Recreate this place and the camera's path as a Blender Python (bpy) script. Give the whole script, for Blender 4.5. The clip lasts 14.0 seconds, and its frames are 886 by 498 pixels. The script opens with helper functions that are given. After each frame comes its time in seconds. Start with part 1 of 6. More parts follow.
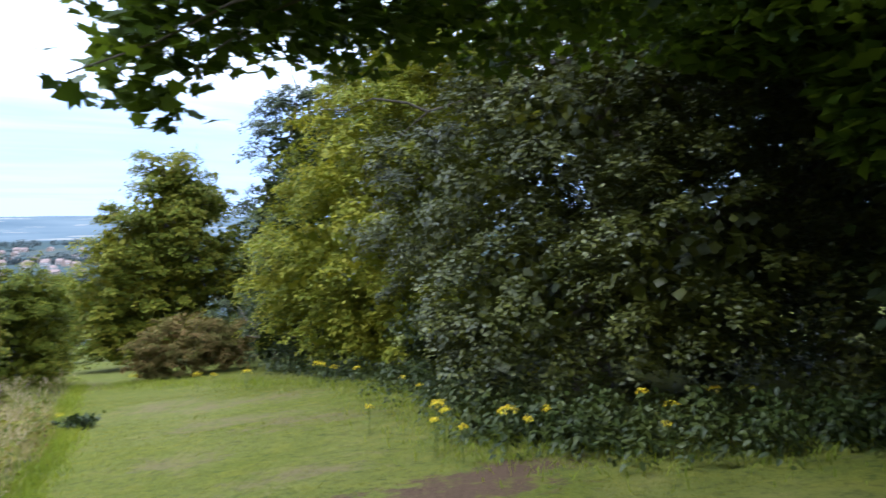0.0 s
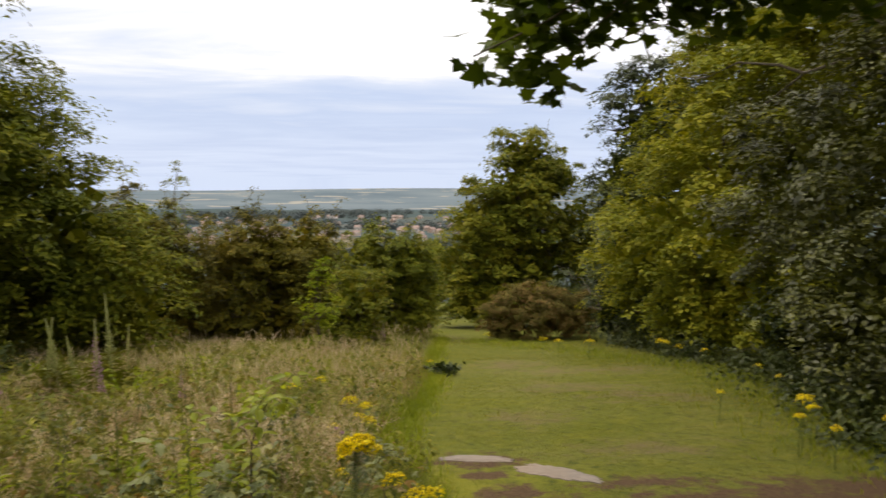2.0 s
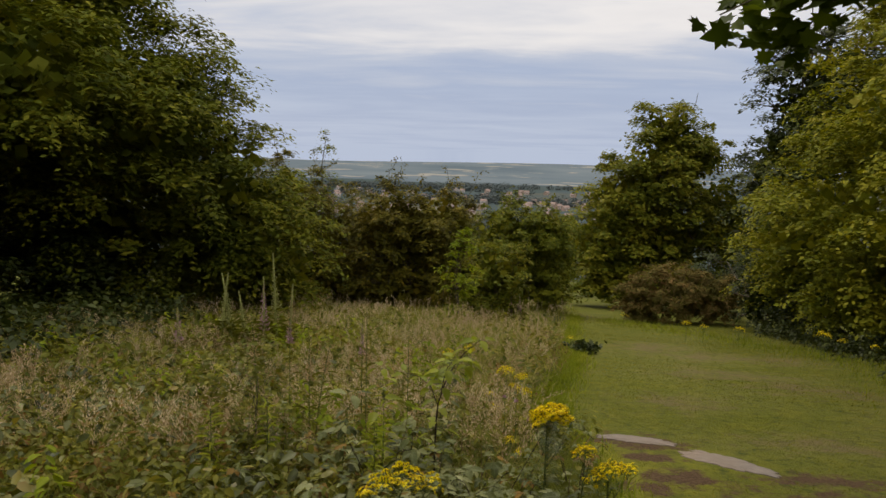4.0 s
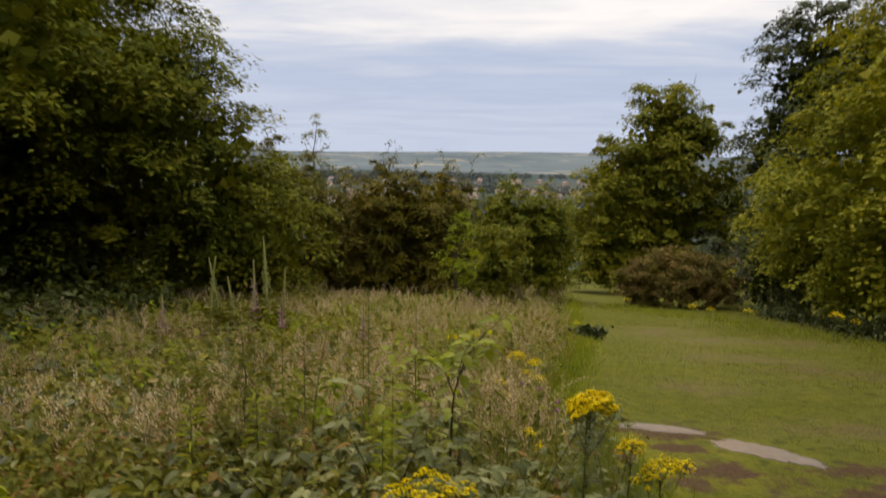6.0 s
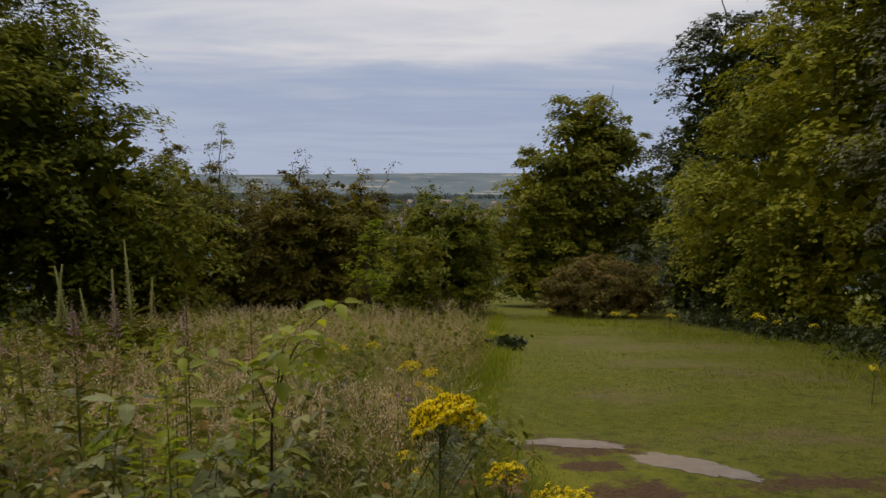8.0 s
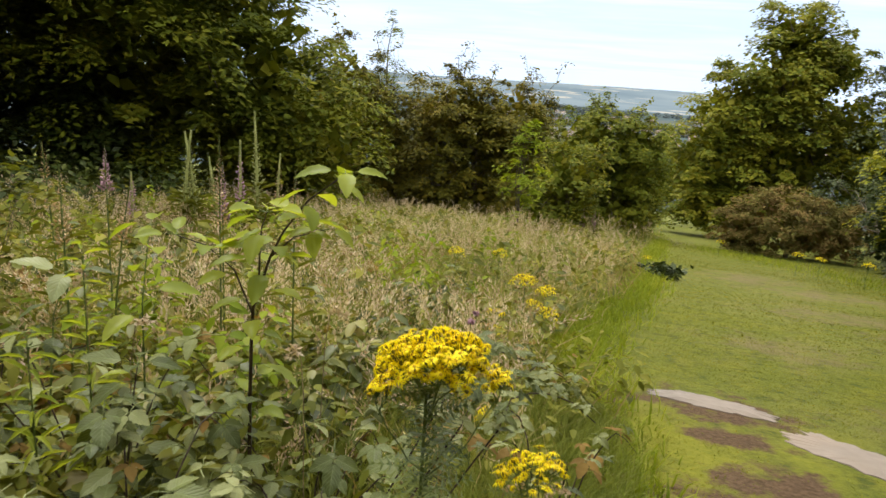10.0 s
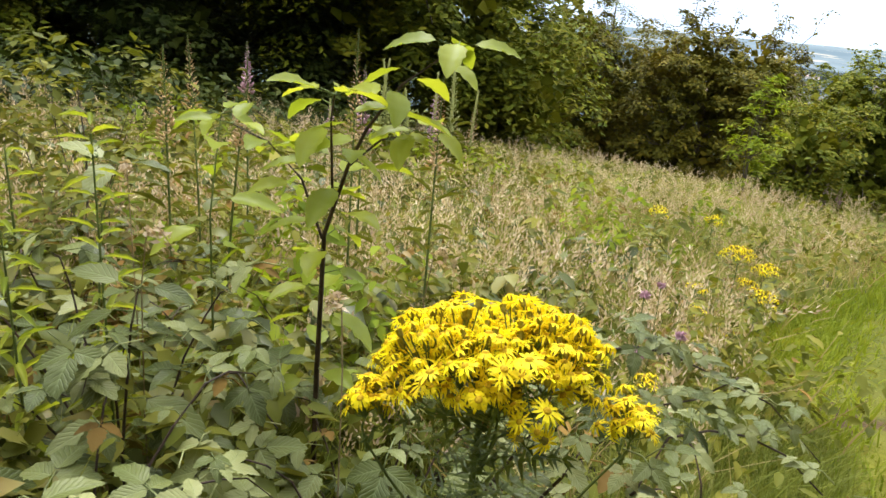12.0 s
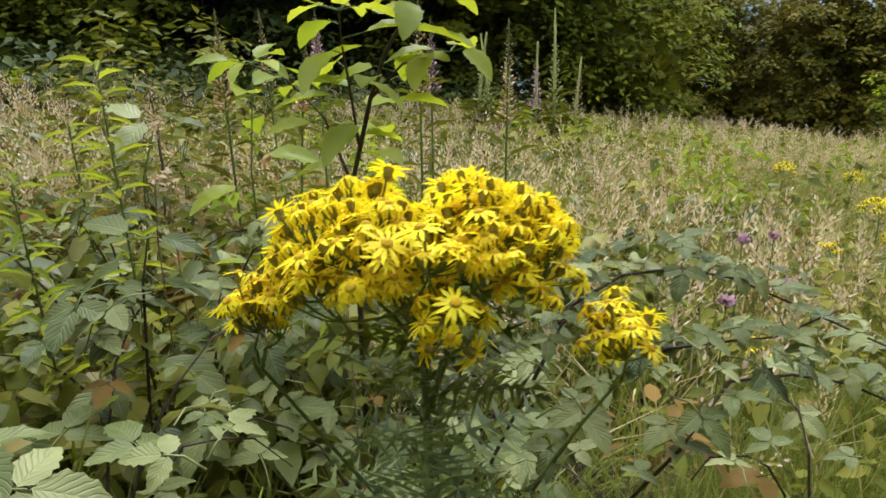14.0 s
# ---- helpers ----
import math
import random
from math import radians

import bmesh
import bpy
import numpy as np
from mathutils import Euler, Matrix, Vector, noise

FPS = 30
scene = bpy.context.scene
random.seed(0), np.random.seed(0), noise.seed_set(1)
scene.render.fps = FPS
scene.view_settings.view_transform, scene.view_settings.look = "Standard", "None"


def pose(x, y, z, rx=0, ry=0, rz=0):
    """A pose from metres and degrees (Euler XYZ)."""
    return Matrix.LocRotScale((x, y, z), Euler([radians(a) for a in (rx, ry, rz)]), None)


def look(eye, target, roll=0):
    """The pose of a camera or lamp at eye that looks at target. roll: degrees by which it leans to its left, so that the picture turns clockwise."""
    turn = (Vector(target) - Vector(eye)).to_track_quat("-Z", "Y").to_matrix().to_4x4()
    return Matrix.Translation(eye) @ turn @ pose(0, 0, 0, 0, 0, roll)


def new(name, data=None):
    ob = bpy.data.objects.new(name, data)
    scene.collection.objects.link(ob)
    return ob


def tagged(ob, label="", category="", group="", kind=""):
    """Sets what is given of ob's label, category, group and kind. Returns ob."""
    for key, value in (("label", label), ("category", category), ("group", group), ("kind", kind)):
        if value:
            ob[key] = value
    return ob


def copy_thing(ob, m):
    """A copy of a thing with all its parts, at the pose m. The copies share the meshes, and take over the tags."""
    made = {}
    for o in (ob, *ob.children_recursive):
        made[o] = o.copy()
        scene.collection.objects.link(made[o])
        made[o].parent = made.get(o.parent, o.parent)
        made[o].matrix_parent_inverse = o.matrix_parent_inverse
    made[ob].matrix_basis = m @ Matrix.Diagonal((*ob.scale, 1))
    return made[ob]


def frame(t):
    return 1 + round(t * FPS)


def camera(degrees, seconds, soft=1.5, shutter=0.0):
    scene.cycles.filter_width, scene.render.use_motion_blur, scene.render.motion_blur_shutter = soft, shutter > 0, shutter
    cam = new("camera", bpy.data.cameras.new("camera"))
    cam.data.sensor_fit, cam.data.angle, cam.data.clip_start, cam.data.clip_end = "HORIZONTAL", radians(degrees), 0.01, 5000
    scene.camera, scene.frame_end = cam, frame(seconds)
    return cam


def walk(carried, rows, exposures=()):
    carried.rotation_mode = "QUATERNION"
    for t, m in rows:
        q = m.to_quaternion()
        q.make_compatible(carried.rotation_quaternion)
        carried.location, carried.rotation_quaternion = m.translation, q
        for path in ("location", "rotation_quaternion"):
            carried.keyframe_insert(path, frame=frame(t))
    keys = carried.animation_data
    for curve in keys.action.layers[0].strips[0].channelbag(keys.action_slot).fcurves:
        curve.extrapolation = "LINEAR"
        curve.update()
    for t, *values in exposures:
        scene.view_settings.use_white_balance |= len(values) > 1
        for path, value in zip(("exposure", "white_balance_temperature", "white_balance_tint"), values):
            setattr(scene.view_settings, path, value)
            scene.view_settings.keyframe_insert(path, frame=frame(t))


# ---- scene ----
cam = camera(64.6, 14.0, soft=1.5, shutter=0.4)
PATH = [
    (0, (0.383, 0.392, 1.665), (1.48, 2.06, 1.542), -0.0),
    (0.5, (0.349, 0.377, 1.665), (1.232, 2.165, 1.516), 0.6),
    (1, (0.32, 0.382, 1.648), (1.02, 2.248, 1.483), 0.8),
    (1.5, (0.287, 0.397, 1.641), (0.772, 2.329, 1.467), 0.2),
    (2, (0.232, 0.409, 1.645), (0.438, 2.389, 1.447), 0.2),
    (2.5, (0.157, 0.423, 1.637), (0.212, 2.413, 1.452), -0.2),
    (3, (0.036, 0.408, 1.636), (0.029, 2.4, 1.451), -0.2),
    (3.5, (-0.084, 0.394, 1.627), (-0.12, 2.379, 1.389), 1.5),
    (3.7, (-0.122, 0.411, 1.616), (-0.271, 2.386, 1.339), 1.6),
    (5.8, (-0.38, 0.927, 1.408), (-0.469, 2.911, 1.173), 1.3),
    (6, (-0.331, 1.015, 1.381), (-0.456, 2.988, 1.078), 0.9),
    (6.5, (-0.263, 1.283, 1.287), (-0.201, 3.247, 0.916), 2.3),
    (7, (-0.162, 1.519, 1.181), (-0.013, 3.48, 0.815), 2.3),
    (7.5, (0.002, 1.688, 1.105), (0.005, 3.659, 0.767), 2.5),
    (8, (0.073, 1.976, 0.993), (0.142, 3.96, 0.752), 0.3),
    (8.5, (0.191, 2.213, 0.921), (0.053, 4.174, 0.551), 0.5),
    (8.7, (0.244, 2.294, 0.895), (0.095, 4.244, 0.476), 2.7),
    (10.8, (0.4, 3.241, 0.664), (-0.06, 5.094, 0.066), 2.9),
    (11, (0.382, 3.314, 0.638), (-0.096, 5.145, -0.01), 2.7),
    (11.5, (0.386, 3.442, 0.583), (-0.392, 5.15, -0.11), 3.5),
    (12, (0.374, 3.531, 0.536), (-0.532, 5.181, -0.14), 5.6),
    (12.5, (0.359, 3.599, 0.457), (-0.564, 5.223, -0.259), 3.9),
    (13, (0.39, 3.673, 0.386), (-0.563, 5.235, -0.421), 1.0),
    (13.5, (0.398, 3.718, 0.386), (-0.779, 5.152, -0.36), -0.9),
    (14, (0.438, 3.723, 0.405), (-0.745, 5.165, -0.318), -0.8),
]
walk(cam, [(t, look(eye, target, roll)) for t, eye, target, roll in PATH],
     [(0, 0.78, 4950, 13), (0.5, 0.64, 5300, 12), (1, 0.36, 6050, 12), (1.5, 0.16, 6600, 12), (2.5, -0.05, 6950, 14), (3, -0.17, 6950, 14), (3.7, -0.52, 6850, 13), (5.8, -0.40, 6900, 14), (6.5, 0.16, 7500, 14), (7, 0.13, 7550, 14), (7.5, -0.30, 6950, 12), (8, -0.76, 6600, 14), (8.5, 0.10, 7150, 12), (10.8, 0.64, 6050, 9), (11, 0.68, 6050, 9), (11.5, 1.04, 6000, 9), (12, 1.04, 6000, 9), (12.5, 0.94, 5850, 8), (13, 0.80, 5700, 8), (14, 0.78, 5650, 8)])
# ---------------------------------------------------------------- world and light
SUN_DIR = Vector((-0.40, 0.42, 0.80)).normalized()      # towards the bright part of the clouds


def build_world():
    w = bpy.data.worlds.new("overcast_sky")
    w.use_nodes = True
    scene.world = w
    nt = w.node_tree
    nt.nodes.clear()
    N, L = nt.nodes.new, nt.links.new
    out, bg = N("ShaderNodeOutputWorld"), N("ShaderNodeBackground")
    tc, sep = N("ShaderNodeTexCoord"), N("ShaderNodeSeparateXYZ")
    L(tc.outputs["Generated"], sep.inputs[0])
    sky = N("ShaderNodeTexSky")
    sky.sky_type, sky.sun_disc = "NISHITA", False
    sky.sun_elevation, sky.sun_rotation = math.asin(SUN_DIR.z), math.atan2(SUN_DIR.x, SUN_DIR.y)
    sky.dust_density, sky.air_density = 2.0, 1.4
    dim = N("ShaderNodeVectorMath"); dim.operation = "SCALE"; dim.inputs[3].default_value = 0.10
    L(sky.outputs[0], dim.inputs[0])
    # cloud sheet: project the direction on a flat ceiling of cloud
    up = N("ShaderNodeMath"); up.operation = "MAXIMUM"; up.inputs[1].default_value = 0.0
    L(sep.outputs[2], up.inputs[0])
    add = N("ShaderNodeMath"); add.operation = "ADD"; add.inputs[1].default_value = 0.06
    L(up.outputs[0], add.inputs[0])
    dx, dy = N("ShaderNodeMath"), N("ShaderNodeMath")
    dx.operation = dy.operation = "DIVIDE"
    L(sep.outputs[0], dx.inputs[0]); L(add.outputs[0], dx.inputs[1])
    L(sep.outputs[1], dy.inputs[0]); L(add.outputs[0], dy.inputs[1])
    comb = N("ShaderNodeCombineXYZ")
    L(dx.outputs[0], comb.inputs[0]); L(dy.outputs[0], comb.inputs[1])
    mp = N("ShaderNodeMapping"); mp.inputs["Scale"].default_value = (0.55, 0.9, 1); mp.inputs["Location"].default_value = (3.1, 0.4, 0)
    L(comb.outputs[0], mp.inputs[0])
    no = N("ShaderNodeTexNoise"); no.inputs["Scale"].default_value = 1.0; no.inputs["Detail"].default_value = 7; no.inputs["Roughness"].default_value = 0.55
    no.inputs["Distortion"].default_value = 0.35
    L(mp.outputs[0], no.inputs["Vector"])
    # height above the horizon decides between the grey-blue bank and the white sheet
    lift = N("ShaderNodeMath"); lift.operation = "MULTIPLY_ADD"; lift.inputs[1].default_value = 0.24; lift.inputs[2].default_value = -0.12
    L(no.outputs[0], lift.inputs[0])
    el = N("ShaderNodeMath"); el.operation = "ADD"
    L(up.outputs[0], el.inputs[0]); L(lift.outputs[0], el.inputs[1])
    bank = N("ShaderNodeValToRGB")
    cr = bank.color_ramp
    cr.elements[0].position, cr.elements[0].color = 0.0, (0.76, 0.91, 1.18, 1)
    cr.elements[1].position, cr.elements[1].color = 1.0, (2.75, 2.68, 2.5, 1)
    for p, c in ((0.09, (0.62, 0.77, 1.07, 1)), (0.135, (0.78, 0.90, 1.13, 1)), (0.165, (1.10, 1.15, 1.25, 1)), (0.20, (1.35, 1.36, 1.38, 1)), (0.27, (1.15, 1.17, 1.22, 1)), (0.36, (1.25, 1.24, 1.2, 1)), (0.62, (1.95, 1.88, 1.72, 1))):
        e = cr.elements.new(p); e.color = c
    L(el.outputs[0], bank.inputs[0])
    mix = N("ShaderNodeMix"); mix.data_type = "RGBA"; mix.inputs[0].default_value = 0.9
    L(dim.outputs[0], mix.inputs[6]); L(bank.outputs[0], mix.inputs[7])
    L(mix.outputs[2], bg.inputs[0])
    bg.inputs[1].default_value = SKY_STRENGTH
    L(bg.outputs[0], out.inputs[0])
    sun = new("sun", bpy.data.lights.new("sun", "SUN"))
    sun.data.energy, sun.data.angle, sun.data.color = SUN_STRENGTH, radians(16), (1.0, 0.94, 0.83)
    sun.matrix_world = look(SUN_DIR * 50, (0, 0, 0))


SKY_STRENGTH, SUN_STRENGTH = 0.92, 1.5
build_world()


# ---------------------------------------------------------------- materials
def mat(name, rough=0.7, spec=0.3):
    m = bpy.data.materials.new(name)
    m.use_nodes = True
    nt = m.node_tree
    b = nt.nodes["Principled BSDF"]
    b.inputs["Roughness"].default_value = rough
    b.inputs["Specular IOR Level"].default_value = spec
    return m, nt, b


def ramp(nt, stops, fac):
    r = nt.nodes.new("ShaderNodeValToRGB")
    cr = r.color_ramp
    cr.elements[0].position, cr.elements[0].color = stops[0][0], (*stops[0][1], 1)
    cr.elements[1].position, cr.elements[1].color = stops[-1][0], (*stops[-1][1], 1)
    for p, c in stops[1:-1]:
        cr.elements.new(p).color = (*c, 1)
    nt.links.new(fac, r.inputs[0])
    return r.outputs[0]


def tex_noise(nt, scale, detail=4, rough=0.55, coord="Object", distortion=0.0):
    tc, n = nt.nodes.new("ShaderNodeTexCoord"), nt.nodes.new("ShaderNodeTexNoise")
    n.inputs["Scale"].default_value, n.inputs["Detail"].default_value = scale, detail
    n.inputs["Roughness"].default_value, n.inputs["Distortion"].default_value = rough, distortion
    nt.links.new(tc.outputs[coord], n.inputs["Vector"])
    return n.outputs[0]


def mixed(nt, a, b, fac, blend="MIX"):
    m = nt.nodes.new("ShaderNodeMix")
    m.data_type, m.blend_type = "RGBA", blend
    for socket, v in ((m.inputs[0], fac), (m.inputs[6], a), (m.inputs[7], b)):
        if isinstance(v, (int, float)):
            socket.default_value = v
        elif isinstance(v, tuple):
            socket.default_value = (*v, 1)
        else:
            nt.links.new(v, socket)
    return m.outputs[2]


def bump(nt, b, height, strength=0.4, dist=0.01):
    n = nt.nodes.new("ShaderNodeBump")
    n.inputs["Strength"].default_value, n.inputs["Distance"].default_value = strength, dist
    nt.links.new(height, n.inputs["Height"])
    nt.links.new(n.outputs[0], b.inputs["Normal"])


def leaf_mat(name, stops, rough=0.6, spec=0.10, through_light=0.28, patch=0.6, per="island"):
    """Foliage: a colour per leaf, patches of tone over the crown, some light through the blade."""
    m, nt, b = mat(name, rough, spec)
    stops = [(p, (c[0] * 1.06, c[1] * 0.97, c[2] * 0.62)) for p, c in stops]
    if per == "island":
        src = nt.nodes.new("ShaderNodeNewGeometry").outputs["Random Per Island"]
    else:
        src = nt.nodes.new("ShaderNodeObjectInfo").outputs["Random"]
    big = tex_noise(nt, patch, 3)
    mm = nt.nodes.new("ShaderNodeMath"); mm.operation = "MULTIPLY_ADD"; mm.inputs[1].default_value = 0.6
    nt.links.new(src, mm.inputs[0])
    sc = nt.nodes.new("ShaderNodeMath"); sc.operation = "MULTIPLY_ADD"; sc.inputs[1].default_value = 1.4; sc.inputs[2].default_value = -0.5
    nt.links.new(big, sc.inputs[0])
    nt.links.new(sc.outputs[0], mm.inputs[2])
    col = ramp(nt, stops, mm.outputs[0])
    nt.links.new(col, b.inputs["Base Color"])
    tr = nt.nodes.new("ShaderNodeBsdfTranslucent")
    lift = mixed(nt, col, (1.45, 1.35, 0.7), 1.0, "MULTIPLY")
    nt.links.new(lift, tr.inputs["Color"])
    ms = nt.nodes.new("ShaderNodeMixShader"); ms.inputs[0].default_value = through_light
    nt.links.new(b.outputs[0], ms.inputs[1]); nt.links.new(tr.outputs[0], ms.inputs[2])
    nt.links.new(ms.outputs[0], nt.nodes["Material Output"].inputs["Surface"])
    return m


def grain_mat(name, c1, c2, scale, rough=0.85, strength=0.6, dist=0.01, c3=None):
    m, nt, b = mat(name, rough, 0.2)
    n1, n2 = tex_noise(nt, scale, 6), tex_noise(nt, scale * 0.11, 3)
    col = ramp(nt, [(0.3, c1), (0.7, c2)], n1)
    col = mixed(nt, col, c3 or tuple(v * 0.6 for v in c1), ramp(nt, [(0.45, (0, 0, 0)), (0.7, (0.7, 0.7, 0.7))], n2))
    nt.links.new(col, b.inputs["Base Color"])
    bump(nt, b, n1, strength, dist)
    return m


OAK = leaf_mat("oak_leaves", [(0.1, (0.06, 0.085, 0.014)), (0.45, (0.12, 0.152, 0.02)), (0.8, (0.21, 0.215, 0.028))], patch=0.5)
GOLD = leaf_mat("yellow_green_leaves", [(0.1, (0.08, 0.108, 0.014)), (0.45, (0.16, 0.192, 0.018)), (0.85, (0.27, 0.275, 0.03))], patch=0.45)
DARK = leaf_mat("dark_leaves", [(0.1, (0.016, 0.029, 0.008)), (0.5, (0.034, 0.053, 0.012)), (0.9, (0.066, 0.085, 0.02))], rough=0.5, spec=0.22, through_light=0.12)
SHEEN = leaf_mat("glossy_leaves", [(0.1, (0.024, 0.034, 0.006)), (0.5, (0.05, 0.062, 0.009)), (0.9, (0.115, 0.13, 0.022))], rough=0.46, spec=0.32, through_light=0.15)
ASH = leaf_mat("ash_leaves", [(0.1, (0.056, 0.082, 0.012)), (0.5, (0.112, 0.145, 0.018)), (0.9, (0.21, 0.225, 0.028))], through_light=0.25)
THORN = leaf_mat("hawthorn_leaves", [(0.1, (0.05, 0.056, 0.011)), (0.5, (0.105, 0.107, 0.016)), (0.9, (0.185, 0.155, 0.025))], through_light=0.2)
LIME = leaf_mat("bright_leaves", [(0.1, (0.11, 0.17, 0.015)), (0.5, (0.19, 0.265, 0.022)), (0.9, (0.28, 0.35, 0.035))], through_light=0.4)
GORSE = leaf_mat("gorse_spines", [(0.1, (0.075, 0.085, 0.025)), (0.45, (0.125, 0.115, 0.045)), (0.9, (0.21, 0.14, 0.08))], rough=0.8, through_light=0.1, patch=1.1)
MAPLE = leaf_mat("maple_leaves", [(0.1, (0.034, 0.06, 0.009)), (0.5, (0.06, 0.10, 0.012)), (0.9, (0.12, 0.18, 0.018))], rough=0.45, through_light=0.33, patch=1.5)
BLADE = leaf_mat("green_grass_blades", [(0.05, (0.11, 0.15, 0.04)), (0.5, (0.20, 0.245, 0.08)), (0.9, (0.33, 0.36, 0.17))], rough=0.55, through_light=0.35, patch=0.9)
VERGE = leaf_mat("verge_grass_blades", [(0.05, (0.115, 0.17, 0.018)), (0.5, (0.19, 0.255, 0.028)), (0.9, (0.29, 0.33, 0.06))], rough=0.55, through_light=0.35, patch=0.9)
LAWN = leaf_mat("short_grass_blades", [(0.05, (0.07, 0.098, 0.014)), (0.5, (0.135, 0.155, 0.024)), (0.9, (0.235, 0.225, 0.055))], rough=0.7, through_light=0.4, patch=4.0)
STRAW = leaf_mat("dry_grass", [(0.05, (0.23, 0.18, 0.125)), (0.5, (0.37, 0.325, 0.24)), (0.9, (0.53, 0.49, 0.39))], rough=0.8, through_light=0.25, patch=0.7)
PLUME = leaf_mat("seed_plumes", [(0.05, (0.30, 0.235, 0.25)), (0.5, (0.47, 0.405, 0.47)), (0.9, (0.65, 0.60, 0.73))], rough=0.9, through_light=0.3, patch=0.6)
WEED = leaf_mat("weed_leaves", [(0.05, (0.06, 0.08, 0.015)), (0.5, (0.135, 0.155, 0.03)), (0.9, (0.25, 0.25, 0.065))], rough=0.55, through_light=0.3, patch=1.2)
RUST = leaf_mat("withered_leaves", [(0.05, (0.11, 0.075, 0.035)), (0.5, (0.18, 0.125, 0.055)), (0.9, (0.27, 0.175, 0.07))], rough=0.8, through_light=0.2, patch=1.2)
# blue-grey haze of the distance is mixed into these leaf colours
HAZY_WOOD = leaf_mat("hazy_wood_leaves", [(0.1, (0.062, 0.086, 0.15)), (0.5, (0.08, 0.105, 0.175)), (0.9, (0.10, 0.125, 0.19))], rough=0.9, spec=0.0, through_light=0.1, patch=0.004)
BRAMBLE = leaf_mat("bramble_leaves", [(0.05, (0.030, 0.045, 0.012)), (0.34, (0.10, 0.128, 0.045)), (0.68, (0.25, 0.285, 0.17)), (0.9, (0.37, 0.40, 0.27))], rough=0.45, spec=0.27, through_light=0.22, patch=3.0, per="object")
BRAMBLE_MASS = leaf_mat("undergrowth_leaves", [(0.05, (0.03, 0.046, 0.010)), (0.45, (0.10, 0.125, 0.028)), (0.75, (0.22, 0.22, 0.07)), (0.95, (0.24, 0.14, 0.05))], rough=0.45, spec=0.35, through_light=0.25, patch=1.4)
RAGLEAF = leaf_mat("ragwort_leaves", [(0.1, (0.035, 0.06, 0.012)), (0.5, (0.075, 0.11, 0.022)), (0.9, (0.14, 0.18, 0.045))], rough=0.5, spec=0.3, through_light=0.25, patch=3.0, per="object")
SAPLEAF = leaf_mat("sapling_leaves", [(0.1, (0.18, 0.25, 0.03)), (0.5, (0.28, 0.35, 0.04)), (0.9, (0.37, 0.43, 0.07))], rough=0.45, spec=0.3, through_light=0.5, patch=3.0, per="object")
def veined(m, rough):
    """Side veins and midrib as fine relief and paler lines, from the blade's own coordinates."""
    nt = m.node_tree
    b = nt.nodes["Principled BSDF"]
    b.inputs["Roughness"].default_value = rough
    at = nt.nodes.new("ShaderNodeAttribute"); at.attribute_name = "blade"
    sp = nt.nodes.new("ShaderNodeSeparateXYZ")
    nt.links.new(at.outputs["Vector"], sp.inputs[0])

    def op(kind, x, y=None, z=None):
        n = nt.nodes.new("ShaderNodeMath"); n.operation = kind
        for s, v in zip(n.inputs, (x, y, z)):
            if isinstance(v, (int, float)):
                s.default_value = v
            elif v is not None:
                nt.links.new(v, s)
        return n.outputs[0]

    u = op("ABSOLUTE", sp.outputs[0])
    ph = op("MULTIPLY", op("SUBTRACT", sp.outputs[1], op("MULTIPLY", u, 0.30)), 8.0)
    side = op("SUBTRACT", 1.0, op("MULTIPLY", op("PINGPONG", ph, 0.5), 2.0))
    side = op("POWER", side, 5.0)
    mid = op("POWER", op("SUBTRACT", 1.0, op("MINIMUM", op("MULTIPLY", u, 1.6), 1.0)), 9.0)
    vein = op("MINIMUM", op("ADD", op("MULTIPLY", side, 0.75), mid), 1.0)
    old = b.inputs["Base Color"].links[0].from_socket
    col = mixed(nt, mixed(nt, old, (0.05, 0.08, 0.02), 0.12), (0.34, 0.40, 0.19), op("MULTIPLY", vein, 0.30))
    nt.links.new(col, b.inputs["Base Color"])
    bump(nt, b, op("MULTIPLY", op("SUBTRACT", 1.0, vein), 1.0), 0.5, 0.003)


veined(BRAMBLE, 0.42)
BARK = grain_mat("bark", (0.07, 0.055, 0.04), (0.16, 0.135, 0.10), 14, dist=0.02)
STEM_GREEN = grain_mat("green_stem", (0.09, 0.13, 0.03), (0.17, 0.20, 0.06), 60, rough=0.6, dist=0.001)
STEM_DARK = grain_mat("dark_stem", (0.035, 0.025, 0.02), (0.09, 0.055, 0.04), 70, rough=0.6, dist=0.001)
STEM_TAN = grain_mat("dry_stem", (0.20, 0.14, 0.07), (0.34, 0.26, 0.15), 60, rough=0.8, dist=0.001)
STONE = grain_mat("worn_pale_stone", (0.17, 0.145, 0.125), (0.25, 0.215, 0.19), 9, rough=0.75, strength=0.35, dist=0.012, c3=(0.26, 0.20, 0.15))


